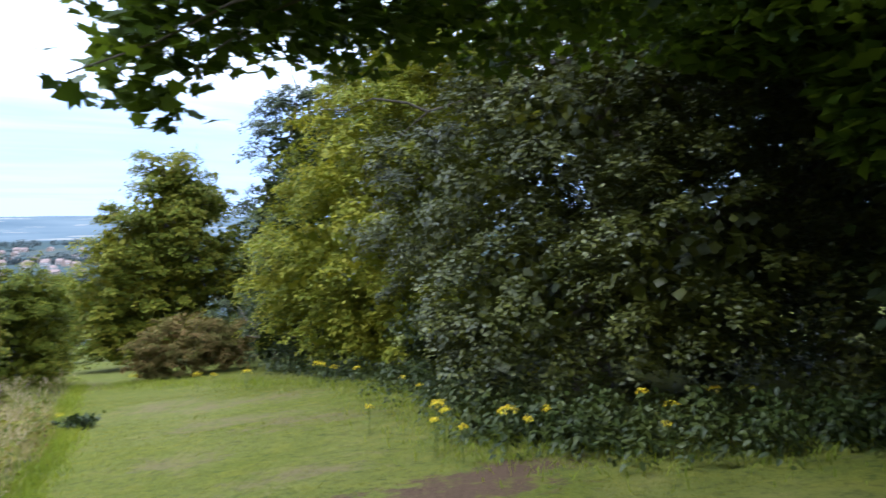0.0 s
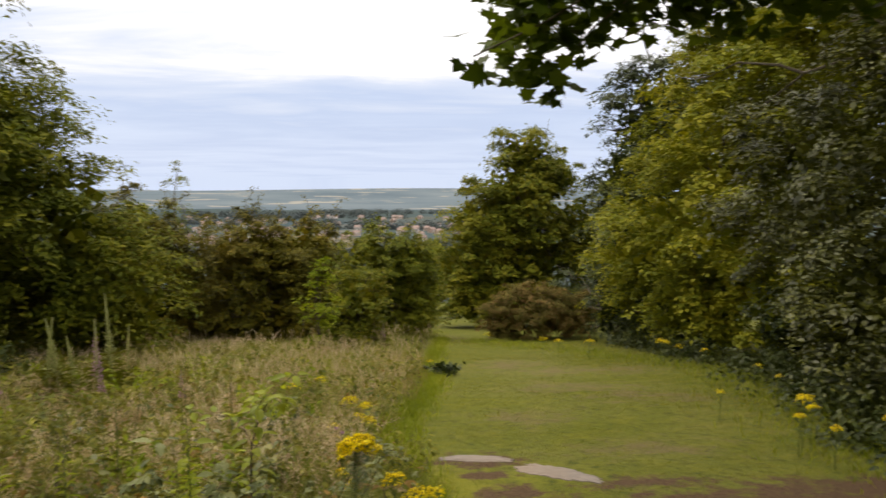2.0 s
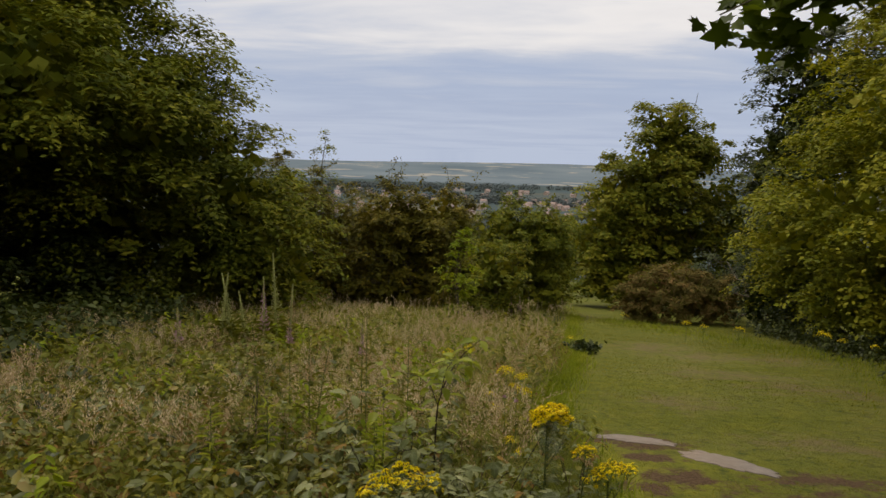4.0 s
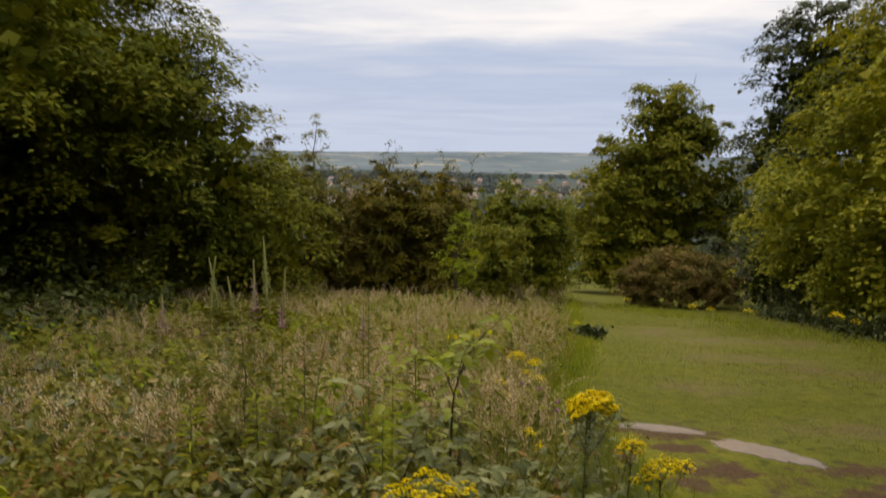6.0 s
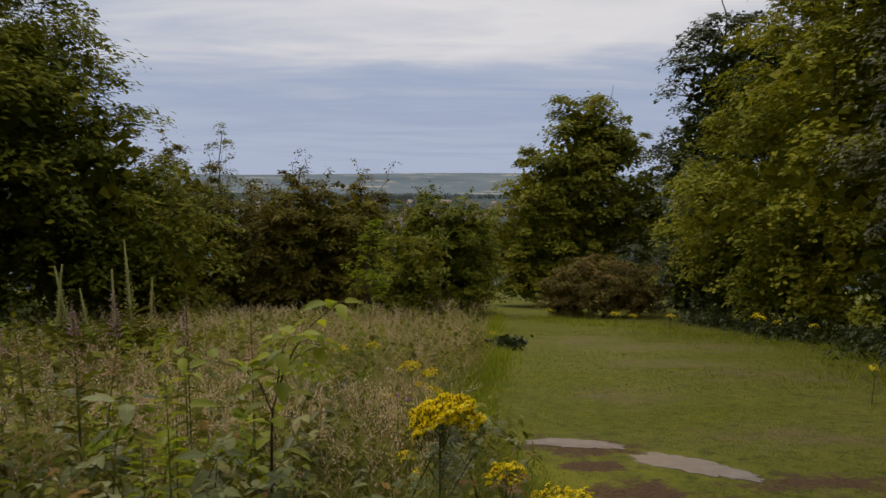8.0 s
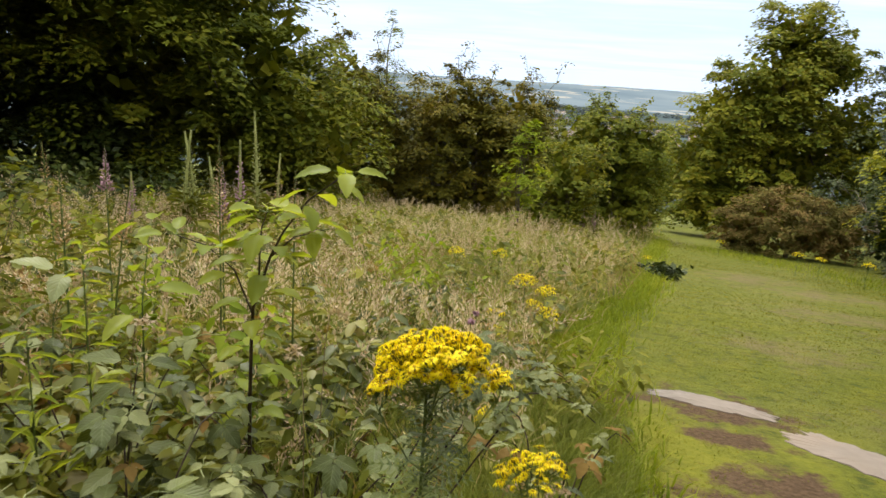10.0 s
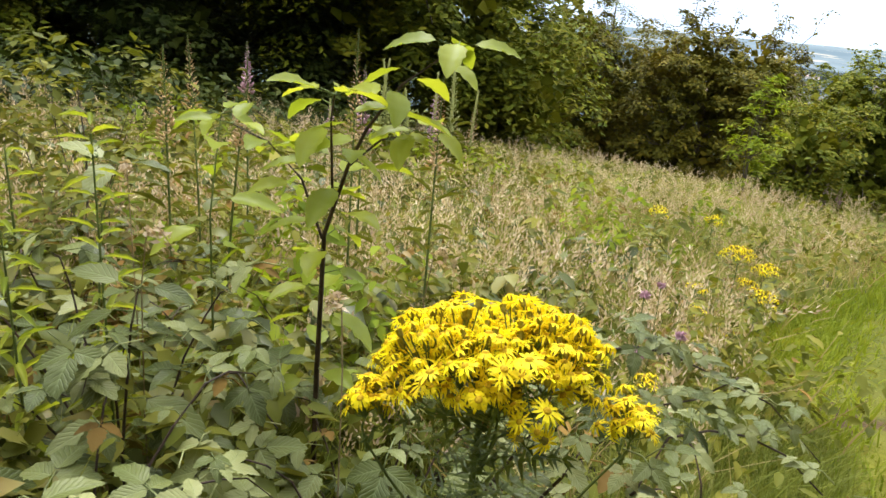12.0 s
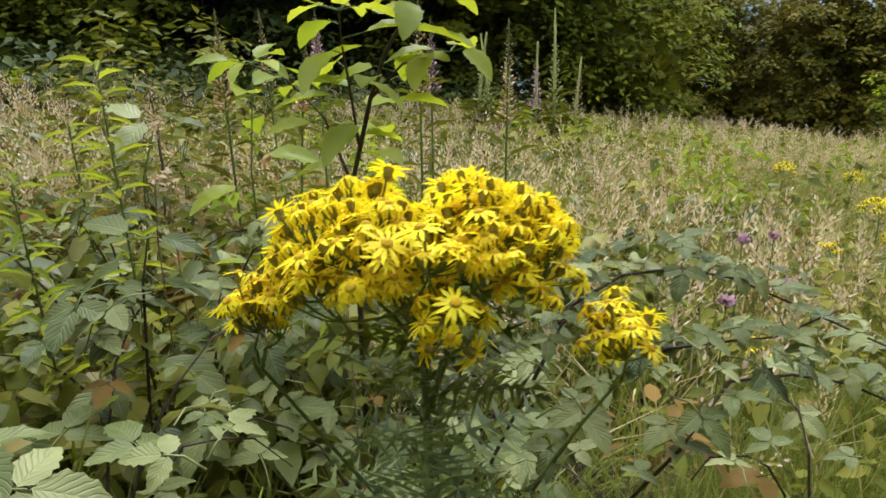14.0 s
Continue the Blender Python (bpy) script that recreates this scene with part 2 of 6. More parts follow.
def petal_mat():
    m, nt, b = mat("yellow_petals", 0.55, 0.25)
    src = nt.nodes.new("ShaderNodeObjectInfo").outputs["Random"]
    n = tex_noise(nt, 90, 2)
    a = ramp(nt, [(0.0, (0.90, 0.70, 0.0)), (0.5, (0.95, 0.79, 0.002)), (1.0, (0.96, 0.85, 0.008))], src)
    col = mixed(nt, a, (0.90, 0.68, 0.0), ramp(nt, [(0.5, (0, 0, 0)), (0.8, (0.5, 0.5, 0.5))], n))
    nt.links.new(col, b.inputs["Base Color"])
    tr = nt.nodes.new("ShaderNodeBsdfTranslucent")
    nt.links.new(col, tr.inputs["Color"])
    ms = nt.nodes.new("ShaderNodeMixShader"); ms.inputs[0].default_value = 0.4
    nt.links.new(b.outputs[0], ms.inputs[1]); nt.links.new(tr.outputs[0], ms.inputs[2])
    nt.links.new(ms.outputs[0], nt.nodes["Material Output"].inputs["Surface"])
    return m


SEED_SPIRE = grain_mat("pale_green_pods", (0.28, 0.31, 0.09), (0.46, 0.46, 0.19), 60, rough=0.7, dist=0.001)
PETAL = petal_mat()
DISC = grain_mat("flower_disc", (0.42, 0.25, 0.01), (0.68, 0.46, 0.015), 400, rough=0.9, dist=0.0005)
CUP = grain_mat("flower_cup", (0.17, 0.155, 0.03), (0.30, 0.25, 0.06), 300, rough=0.8, dist=0.0005, c3=(0.10, 0.06, 0.02))
PINK = grain_mat("pink_petals", (0.42, 0.22, 0.30), (0.58, 0.38, 0.44), 80, rough=0.6, dist=0.001)
FLUFF = leaf_mat("pale_seed_fluff", [(0.05, (0.36, 0.29, 0.34)), (0.5, (0.50, 0.42, 0.50)), (0.9, (0.66, 0.58, 0.72))], rough=0.95, spec=0.0, through_light=0.45, patch=4.0)


# ---------------------------------------------------------------- the lie of the land
def edge_x(y):
    """Where the rough meadow gives way to the trodden grass."""
    return float(np.interp(y, [-6, 1.0, 3.0, 4.5, 5.8, 7.8, 9.0, 13.0, 18.4, 26.7, 60], [-1.6, -0.75, 0.15, 0.62, 0.68, 0.50, 0.62, 1.45, 1.78, 3.2, 6.5]))


def land(x, y):
    """Height of the ground: an even hillside, a valley floor, low hills at the horizon."""
    x, y = np.asarray(x, float), np.asarray(y, float)
    near = 0.03 - 0.165 * y
    d = np.hypot(x, y)
    far_slope = np.interp(y, [-4000, -60, 0, 60, 110, 260, 520, 900, 1800, 3000, 3700, 4300, 4800], [8, 8, 0, -9.87, -19, -42, -67, -78, -84, -82, -70, -60, -85])
    z = np.where((y > 60) | (y < -40), far_slope, near)
    z = z + np.where(d < 60, 0.035 * np.sin(x * 0.9 + 0.4 * y) * np.sin(y * 0.63 + 1.1) * np.clip(d / 8, 0, 1), 0)
    z = z + np.where(d > 1500, 9 * np.sin(x * 0.0021 + 0.7) * np.sin(y * 0.0017) * np.clip((d - 1500) / 1500, 0, 1), 0)
    return z


def at_ground(x, y):
    return float(land(x, y))


def mesh_of(name, verts, faces, *materials):
    me = bpy.data.meshes.new(name)
    me.from_pydata([tuple(v) for v in verts], [], [tuple(f) for f in faces])
    for m in materials:
        me.materials.append(m)
    me.update()
    return me


def batch(name, tv, tf, pos, rot, scale, *materials):
    """One mesh of many copies of a small template: N places, N turns (3x3), N sizes (N or N x 3)."""
    tv, tf = np.asarray(tv, np.float32), np.asarray(tf, np.int64)
    n, k = len(pos), len(tv)
    scale = np.asarray(scale, np.float32)
    if scale.ndim == 1:
        scale = np.repeat(scale[:, None], 3, 1)
    v = np.einsum("nij,nkj->nki", rot.astype(np.float32), tv[None] * scale[:, None]) + np.asarray(pos, np.float32)[:, None]
    f = (tf[None] + (np.arange(n) * k)[:, None, None]).reshape(-1, tf.shape[1])
    me = bpy.data.meshes.new(name)
    me.vertices.add(n * k)
    me.vertices.foreach_set("co", v.reshape(-1))
    me.loops.add(f.size)
    me.loops.foreach_set("vertex_index", f.reshape(-1).astype(np.int32))
    me.polygons.add(len(f))
    me.polygons.foreach_set("loop_start", (np.arange(len(f)) * tf.shape[1]).astype(np.int32))
    for m in materials:
        me.materials.append(m)
    me.update(calc_edges=True)
    return me


def frames_from(normal, spin):
    """Turns whose z is the normal and whose y points anyhow round it."""
    n = normal / np.linalg.norm(normal, axis=1, keepdims=True)
    ref = np.stack([np.cos(spin), np.sin(spin), np.zeros_like(spin)], 1)
    y = ref - n * (ref * n).sum(1, keepdims=True)
    y /= np.linalg.norm(y, axis=1, keepdims=True) + 1e-9
    return np.stack([np.cross(y, n), y, n], 2)


LEAF_V = [(0, 0, 0), (-0.30, 0.42, 0.07), (0, 1, -0.05), (0.30, 0.42, 0.07)]
LEAF_F = [(0, 2, 1), (0, 3, 2)]
FINE_V = [(0, 0, 0), (0, 0.5, -0.04), (0, 1, -0.14), (-0.26, 0.24, 0.05), (-0.22, 0.64, 0.03), (0.26, 0.24, 0.05), (0.22, 0.64, 0.03)]
FINE_F = [(0, 1, 3), (3, 1, 4), (4, 1, 2), (0, 5, 1), (5, 6, 1), (6, 2, 1)]


def thing(name, place, label, category, group="", kind=""):
    ob = new(name)
    ob.empty_display_size = 0.1
    ob.location = place
    return tagged(ob, label, category, group, kind)


def part(name, me, parent, label="", m=None):
    ob = new(name, me)
    ob.parent = parent
    if m is not None:
        ob.matrix_basis = m
    return tagged(ob, label)


def tube(points, radii, sides=6):
    """A tapered round limb through the points: vertices and faces."""
    pts = [Vector(p) for p in points]
    verts, faces = [], []
    for i, p in enumerate(pts):
        t = (pts[min(i + 1, len(pts) - 1)] - pts[max(i - 1, 0)]).normalized()
        a = t.orthogonal().normalized()
        b = t.cross(a)
        for s in range(sides):
            w = 2 * math.pi * s / sides
            verts.append(p + (a * math.cos(w) + b * math.sin(w)) * radii[i])
    for i in range(len(pts) - 1):
        for s in range(sides):
            q = i * sides
            faces.append((q + s, q + (s + 1) % sides, q + sides + (s + 1) % sides, q + sides + s))
    faces.append(tuple(range(sides))[::-1])
    faces.append(tuple(range((len(pts) - 1) * sides, len(pts) * sides)))
    return verts, faces


def join(*pieces):
    verts, faces = [], []
    for v, f in pieces:
        k = len(verts)
        verts += list(v)
        faces += [tuple(i + k for i in q) for q in f]
    return verts, faces


def bent(a, b, sag, rng, steps=5, jitter=0.06):
    a, b = Vector(a), Vector(b)
    d = (b - a).length
    out = []
    for i in range(steps + 1):
        t = i / steps
        p = a.lerp(b, t) + Vector((0, 0, sag * d * math.sin(math.pi * t)))
        if 0 < i < steps:
            p += Vector((rng.uniform(-1, 1), rng.uniform(-1, 1), rng.uniform(-1, 1))) * jitter * d
        out.append(p)
    return out


# ---------------------------------------------------------------- ground
def ground_mat():
    m, nt, b = mat("hillside_turf", 0.95, 0.1)
    L = nt.links.new
    tc = nt.nodes.new("ShaderNodeTexCoord")
    sep = nt.nodes.new("ShaderNodeSeparateXYZ")
    L(tc.outputs["Object"], sep.inputs[0])
    fine, mid, big = tex_noise(nt, 38, 5, 0.7), tex_noise(nt, 3.2, 4, 0.6), tex_noise(nt, 0.45, 3)
    turf = ramp(nt, [(0.25, (0.044, 0.058, 0.008)), (0.5, (0.097, 0.110, 0.013)), (0.75, (0.158, 0.156, 0.022))], fine)
    moss = ramp(nt, [(0.3, (0.10, 0.106, 0.011)), (0.7, (0.183, 0.17, 0.02))], fine)
    turf = mixed(nt, turf, moss, ramp(nt, [(0.45, (0, 0, 0)), (0.65, (0.8, 0.8, 0.8))], mid))
    turf = mixed(nt, turf, (0.15, 0.15, 0.04), ramp(nt, [(0.4, (0, 0, 0)), (0.7, (0.55, 0.55, 0.55))], big))
    mud = ramp(nt, [(0.3, (0.045, 0.025, 0.016)), (0.7, (0.125, 0.076, 0.05))], fine)

    def spot(cx, cy, rx, ry):
        v = nt.nodes.new("ShaderNodeVectorMath"); v.operation = "SUBTRACT"; v.inputs[1].default_value = (cx, cy, 0)
        L(tc.outputs["Object"], v.inputs[0])
        s = nt.nodes.new("ShaderNodeVectorMath"); s.operation = "MULTIPLY"; s.inputs[1].default_value = (1 / rx, 1 / ry, 0)
        L(v.outputs[0], s.inputs[0])
        l = nt.nodes.new("ShaderNodeVectorMath"); l.operation = "LENGTH"
        L(s.outputs[0], l.inputs[0])
        o = nt.nodes.new("ShaderNodeMath"); o.operation = "SUBTRACT"; o.inputs[0].default_value = 1.0
        L(l.outputs["Value"], o.inputs[1])
        return o.outputs[0]

    best = None
    for s in ((2.75, 5.15, 1.15, 0.62), (3.6, 5.3, 1.2, 0.55), (1.42, 5.85, 0.34, 0.26), (2.1, 5.15, 0.6, 0.34), (0.62, 6.9, 0.16, 0.28), (1.25, 6.45, 0.28, 0.16), (1.05, 5.6, 0.22, 0.2), (2.5, 6.0, 0.55, 0.16), (1.3, 7.0, 0.42, 0.3), (4.4, 5.6, 1.1, 0.4)):
        o = spot(*s)
        if best is None:
            best = o
        else:
            mx = nt.nodes.new("ShaderNodeMath"); mx.operation = "MAXIMUM"
            L(best, mx.inputs[0]); L(o, mx.inputs[1])
            best = mx.outputs[0]
    a = nt.nodes.new("ShaderNodeMath"); a.operation = "MULTIPLY_ADD"; a.inputs[1].default_value = 4.2; a.inputs[2].default_value = -1.92
    L(tex_noise(nt, 4.5, 6, 0.7), a.inputs[0])
    s = nt.nodes.new("ShaderNodeMath"); s.operation = "ADD"
    L(best, s.inputs[0]); L(a.outputs[0], s.inputs[1])
    tuft = ramp(nt, [(0.50, (0, 0, 0)), (0.66, (0.75, 0.75, 0.75))], tex_noise(nt, 8.0, 5, 0.7))
    turf = mixed(nt, turf, (0.036, 0.05, 0.012), tuft)
    pale = ramp(nt, [(0.52, (0, 0, 0)), (0.72, (0.45, 0.45, 0.45))], tex_noise(nt, 1.7, 6, 0.7))
    turf = mixed(nt, turf, (0.19, 0.165, 0.05), pale)
    worn = None
    for w in ((3.4, 16.0, 1.3, 1.5), (4.1, 14.6, 1.4, 1.1), (3.8, 11.9, 1.5, 1.0), (5.5, 14.4, 1.2, 1.0), (4.5, 10.7, 1.4, 0.9), (3.1, 7.3, 1.0, 0.6), (2.9, 26.0, 1.2, 2.4), (2.2, 9.4, 0.8, 0.7)):
        o = spot(*w)
        if worn is None:
            worn = o
        else:
            mx = nt.nodes.new("ShaderNodeMath"); mx.operation = "MAXIMUM"
            L(worn, mx.inputs[0]); L(o, mx.inputs[1])
            worn = mx.outputs[0]
    wa = nt.nodes.new("ShaderNodeMath"); wa.operation = "MULTIPLY_ADD"; wa.inputs[1].default_value = 5.0; wa.inputs[2].default_value = -2.5
    L(tex_noise(nt, 2.6, 6, 0.75), wa.inputs[0])
    ws = nt.nodes.new("ShaderNodeMath"); ws.operation = "ADD"
    L(worn, ws.inputs[0]); L(wa.outputs[0], ws.inputs[1])
    turf = mixed(nt, turf, mixed(nt, mud, (0.20, 0.15, 0.085), 0.6), ramp(nt, [(0.1, (0, 0, 0)), (1.0, (0.6, 0.6, 0.6))], ws.outputs[0]))
    cushion = spot(0.95, 6.1, 0.75, 1.1)
    ca = nt.nodes.new("ShaderNodeMath"); ca.operation = "ADD"
    L(cushion, ca.inputs[0]); L(wa.outputs[0], ca.inputs[1])
    turf = mixed(nt, turf, (0.20, 0.195, 0.02), ramp(nt, [(0.0, (0, 0, 0)), (0.9, (0.6, 0.6, 0.6))], ca.outputs[0]))
    col = mixed(nt, turf, mud, ramp(nt, [(0.05, (0, 0, 0)), (0.6, (0.94, 0.94, 0.94))], s.outputs[0]))
    L(col, b.inputs["Base Color"])
    bump(nt, b, fine, 0.7, 0.02)
    return m


def valley_mat():
    m, nt, b = mat("hazy_valley_fields", 0.95, 0.0)
    tc, mp, vo = nt.nodes.new("ShaderNodeTexCoord"), nt.nodes.new("ShaderNodeMapping"), nt.nodes.new("ShaderNodeTexVoronoi")
    mp.inputs["Scale"].default_value = (0.0035, 0.0022, 0.0)
    nt.links.new(tc.outputs["Object"], mp.inputs[0]); nt.links.new(mp.outputs[0], vo.inputs["Vector"])
    vo.inputs["Scale"].default_value = 1.0
    sp = nt.nodes.new("ShaderNodeSeparateColor")
    nt.links.new(vo.outputs["Color"], sp.inputs[0])
    # field and wood tones hold the bluish haze of the valley air
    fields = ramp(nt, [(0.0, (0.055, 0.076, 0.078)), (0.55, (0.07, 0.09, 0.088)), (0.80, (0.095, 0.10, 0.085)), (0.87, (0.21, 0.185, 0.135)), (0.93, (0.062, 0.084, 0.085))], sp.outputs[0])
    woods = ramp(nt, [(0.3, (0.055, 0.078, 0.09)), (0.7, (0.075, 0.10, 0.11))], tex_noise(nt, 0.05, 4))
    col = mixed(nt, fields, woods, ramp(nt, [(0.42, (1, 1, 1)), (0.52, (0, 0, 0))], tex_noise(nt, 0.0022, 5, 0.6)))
    nt.links.new(col, b.inputs["Base Color"])
    return m


def hills_mat():
    m, nt, b = mat("hazy_far_hills", 0.95, 0.0)
    n = tex_noise(nt, 0.0016, 5, 0.6)
    # wooded hills paled to blue-grey: the haze is put into their colour
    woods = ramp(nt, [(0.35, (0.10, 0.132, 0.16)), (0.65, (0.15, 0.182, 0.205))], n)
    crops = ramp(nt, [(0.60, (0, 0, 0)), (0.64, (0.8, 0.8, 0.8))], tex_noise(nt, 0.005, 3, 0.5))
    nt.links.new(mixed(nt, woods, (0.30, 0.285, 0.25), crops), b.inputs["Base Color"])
    return m


def build_ground():
    radii = [0.0] + list(np.geomspace(0.25, 4780, 190))
    segs = 168
    verts = [(0, 2.0, at_ground(0, 2.0))]
    for r in radii[1:]:
        a = np.arange(segs) * 2 * math.pi / segs
        x, y = r * np.sin(a), 2.0 + r * np.cos(a)
        verts += list(zip(x, y, land(x, y)))
    faces = [(0, 1 + (s + 1) % segs, 1 + s) for s in range(segs)]
    for i in range(len(radii) - 2):
        q = 1 + i * segs
        faces += [(q + s, q + (s + 1) % segs, q + segs + (s + 1) % segs, q + segs + s) for s in range(segs)]
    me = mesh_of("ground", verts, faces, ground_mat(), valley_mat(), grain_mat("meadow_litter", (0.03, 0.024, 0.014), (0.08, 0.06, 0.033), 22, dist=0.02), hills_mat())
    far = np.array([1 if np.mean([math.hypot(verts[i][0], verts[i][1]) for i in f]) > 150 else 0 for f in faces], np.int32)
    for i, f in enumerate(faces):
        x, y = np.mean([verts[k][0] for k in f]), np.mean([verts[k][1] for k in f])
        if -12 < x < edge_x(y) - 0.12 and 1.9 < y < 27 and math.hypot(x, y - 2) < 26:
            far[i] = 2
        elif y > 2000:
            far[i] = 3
    me.polygons.foreach_set("material_index", far)
    me.polygons.foreach_set("use_smooth", np.ones(len(faces), bool))
    tagged(new("ground", me), "grassy hillside with worn muddy patches sloping to a wide valley", "ground", kind="structure")


build_ground()


def stone_patch(cx, cy, half_len, half_wid, turn, seed, label):
    """A low slab of bare pale stone bedded in the turf, with a crumbled rim."""
    rng = random.Random(seed)
    n = 96
    top, low = [], []
    for i in range(n):
        a = 2 * math.pi * i / n
        k = 1 + 0.10 * math.sin(3 * a + seed) + 0.07 * math.sin(7 * a + 2 * seed) + 0.05 * math.sin(17 * a + seed * 1.7) + 0.03 * math.sin(31 * a + seed) + rng.uniform(-0.035, 0.035)
        u, v = half_len * k * math.copysign(abs(math.cos(a)) ** 0.8, math.cos(a)), half_wid * k * math.sin(a)
        x, y = cx + u * math.cos(turn) - v * math.sin(turn), cy + u * math.sin(turn) + v * math.cos(turn)
        z = at_ground(x, y)
        top.append((x, y, z + 0.006 + rng.uniform(-0.004, 0.003)))
        low.append((cx + (x - cx) * 1.06, cy + (y - cy) * 1.06, z - 0.03))
    mid = [(cx + (p[0] - cx) * 0.6, cy + (p[1] - cy) * 0.6, at_ground(cx + (p[0] - cx) * 0.6, cy + (p[1] - cy) * 0.6) + 0.018) for p in top]
    verts = top + low + mid + [(cx, cy, at_ground(cx, cy) + 0.02)]
    faces = []
    for i in range(n):
        j = (i + 1) % n
        faces += [(i, j, n + j, n + i)[::-1], (i, j, 2 * n + j, 2 * n + i), (2 * n + i, 2 * n + j, 3 * n)]
    me = mesh_of("stone_slab", verts, faces, STONE)
    tagged(new("stone_slab", me), label, "stone slab", "bare stone in the path")


stone_patch(1.26, 7.06, 0.36, 0.13, -0.33, 3, "narrow pale stone slab bare in the grass")
stone_patch(1.89, 6.39, 0.43, 0.17, -0.85, 8, "wider pale stone slab bare in the muddy grass")
stone_patch(2.72, 5.28, 0.22, 0.10, -0.5, 5, "small pale stone slab sunk in bare mud")


# ---------------------------------------------------------------- trees and bushes
def crown_clumps(rng, lobes, count, shell=0.55):
    """Clump centres in a set of ellipsoids (cx, cy, cz, rx, ry, rz), mostly towards their outside."""
    vol = np.array([l[3] * l[4] * l[5] for l in lobes]) ** 0.75
    pick = rng.choice(len(lobes), count, p=vol / vol.sum())
    d = rng.normal(size=(count, 3))
    d /= np.linalg.norm(d, axis=1, keepdims=True)
    r = shell + (1 - shell) * rng.random(count) ** 0.6
    lo = np.array(lobes)[pick]
    return lo[:, :3] + d * r[:, None] * lo[:, 3:], d


def crown_mesh(seed, lobes, clumps, per, clump_r, leaf, material, droop=0.12, shell=0.60, floor_gap=0.05, width=1.0, flat=0.60, core=True):
    """Single leaves on boughs: each bough a shallow dome of leaves that reaches outwards and hangs at its rim."""
    rng = np.random.default_rng(seed)
    per, leaf = int(per * 1.3), leaf * 0.92
    c, out = crown_clumps(rng, lobes, clumps, shell)
    size = clump_r * (0.55 + 1.0 * rng.random(clumps) ** 1.3)
    rho = np.sqrt(rng.random((clumps, per))) * (0.92 + 0.16 * rng.random((clumps, per)))
    ang = rng.random((clumps, per)) * 2 * math.pi
    # the rim of a bough is fingered, not round
    rho *= 0.74 + 0.26 * np.sin(ang * 5 + rng.random((clumps, 1)) * 6.28) * np.sin(ang * 2 + rng.random((clumps, 1)) * 6.28)
    hx = out[:, :2] / (np.linalg.norm(out[:, :2], axis=1, keepdims=True) + 1e-6)
    along, across = np.cos(ang) * rho * 1.15, np.sin(ang) * rho * 0.95
    under = rng.random((clumps, per)) < 0.16
    g = np.empty((clumps, per, 3))
    g[..., 0] = hx[:, :1] * along - hx[:, 1:] * across
    g[..., 1] = hx[:, 1:] * along + hx[:, :1] * across
    g[..., 2] = flat * (1 - rho ** 2) - droop * along + out[:, 2:] * 0.35 * along + 0.13 * rng.normal(size=rho.shape) - under * 0.45 * rng.random(rho.shape)
    p = (c[:, None] + g * size[:, None, None]).reshape(-1, 3)
    nrm = np.concatenate([g[..., :2] * 0.55, np.ones((clumps, per, 1))], 2) + out[:, None] * 0.30 + rng.normal(size=g.shape) * 0.30
    nrm = nrm.reshape(-1, 3)
    keep = p[:, 2] > land(p[:, 0], p[:, 1]) + floor_gap
    p, nrm = p[keep], nrm[keep]
    rot = frames_from(nrm, rng.random(len(p)) * 2 * math.pi)
    s = leaf * (0.6 + 0.8 * rng.random(len(p)))
    # thick inner foliage that closes the crown
    inner = []
    for cx, cy, cz, rx, ry, rz in lobes if core else lobes[:1]:
        n = 0 if not core else int(200 + 85 * rx * ry * rz ** 0.5)
        d = rng.normal(size=(n, 3))
        d /= np.linalg.norm(d, axis=1, keepdims=True)
        inner.append(np.array((cx, cy, cz)) + d * (0.25 + 0.43 * rng.random((n, 1))) * np.array((rx, ry, rz)))
    q = np.concatenate(inner)
    q = q[q[:, 2] > land(q[:, 0], q[:, 1]) + 0.15]
    big = np.minimum(0.30, leaf * 2.2) * (0.7 + 0.6 * rng.random(len(q)))
    p = np.concatenate([p, q])
    rot = np.concatenate([rot, frames_from(rng.normal(size=q.shape), rng.random(len(q)) * 6.28)])
    s = np.concatenate([s, big])
    wide = np.concatenate([np.full(len(s) - len(big), width), np.full(len(big), 1.5)])
    return batch("crown", LEAF_V, LEAF_F, p, rot, np.stack([s * wide, s, s], 1), material), c


def trunk_mesh(base, top, radius, targets, seed, material=BARK, lean=0.0):
    rng = random.Random(seed)
    base, top = Vector(base), Vector(top)
    line = bent(base - Vector((0, 0, 0.15)), top, 0, rng, 6, 0.025)
    pieces = [tube(line, [radius * (1.25 if i == 0 else 1 - 0.13 * i) for i in range(7)], 9)]
    for t in targets:
        k = rng.randint(2, 5)
        a = line[k]
        b = Vector(t)
        r = radius * (0.42 - 0.04 * k)
        limb = bent(a, b, 0.08, rng, 5, 0.05)
        pieces.append(tube(limb, [r * (1 - 0.17 * i) for i in range(6)], 6))
        for _ in range(2):
            f = limb[rng.randint(2, 4)]
            e = f + (b - a) * 0.3 + Vector((rng.uniform(-1, 1), rng.uniform(-1, 1), rng.uniform(-0.2, 0.9))) * (b - a).length * 0.25
            pieces.append(tube(bent(f, e, 0.05, rng, 4, 0.06), [r * 0.4 * (1 - 0.2 * i) for i in range(5)], 5))
    return mesh_of("trunk", *join(*pieces), material)


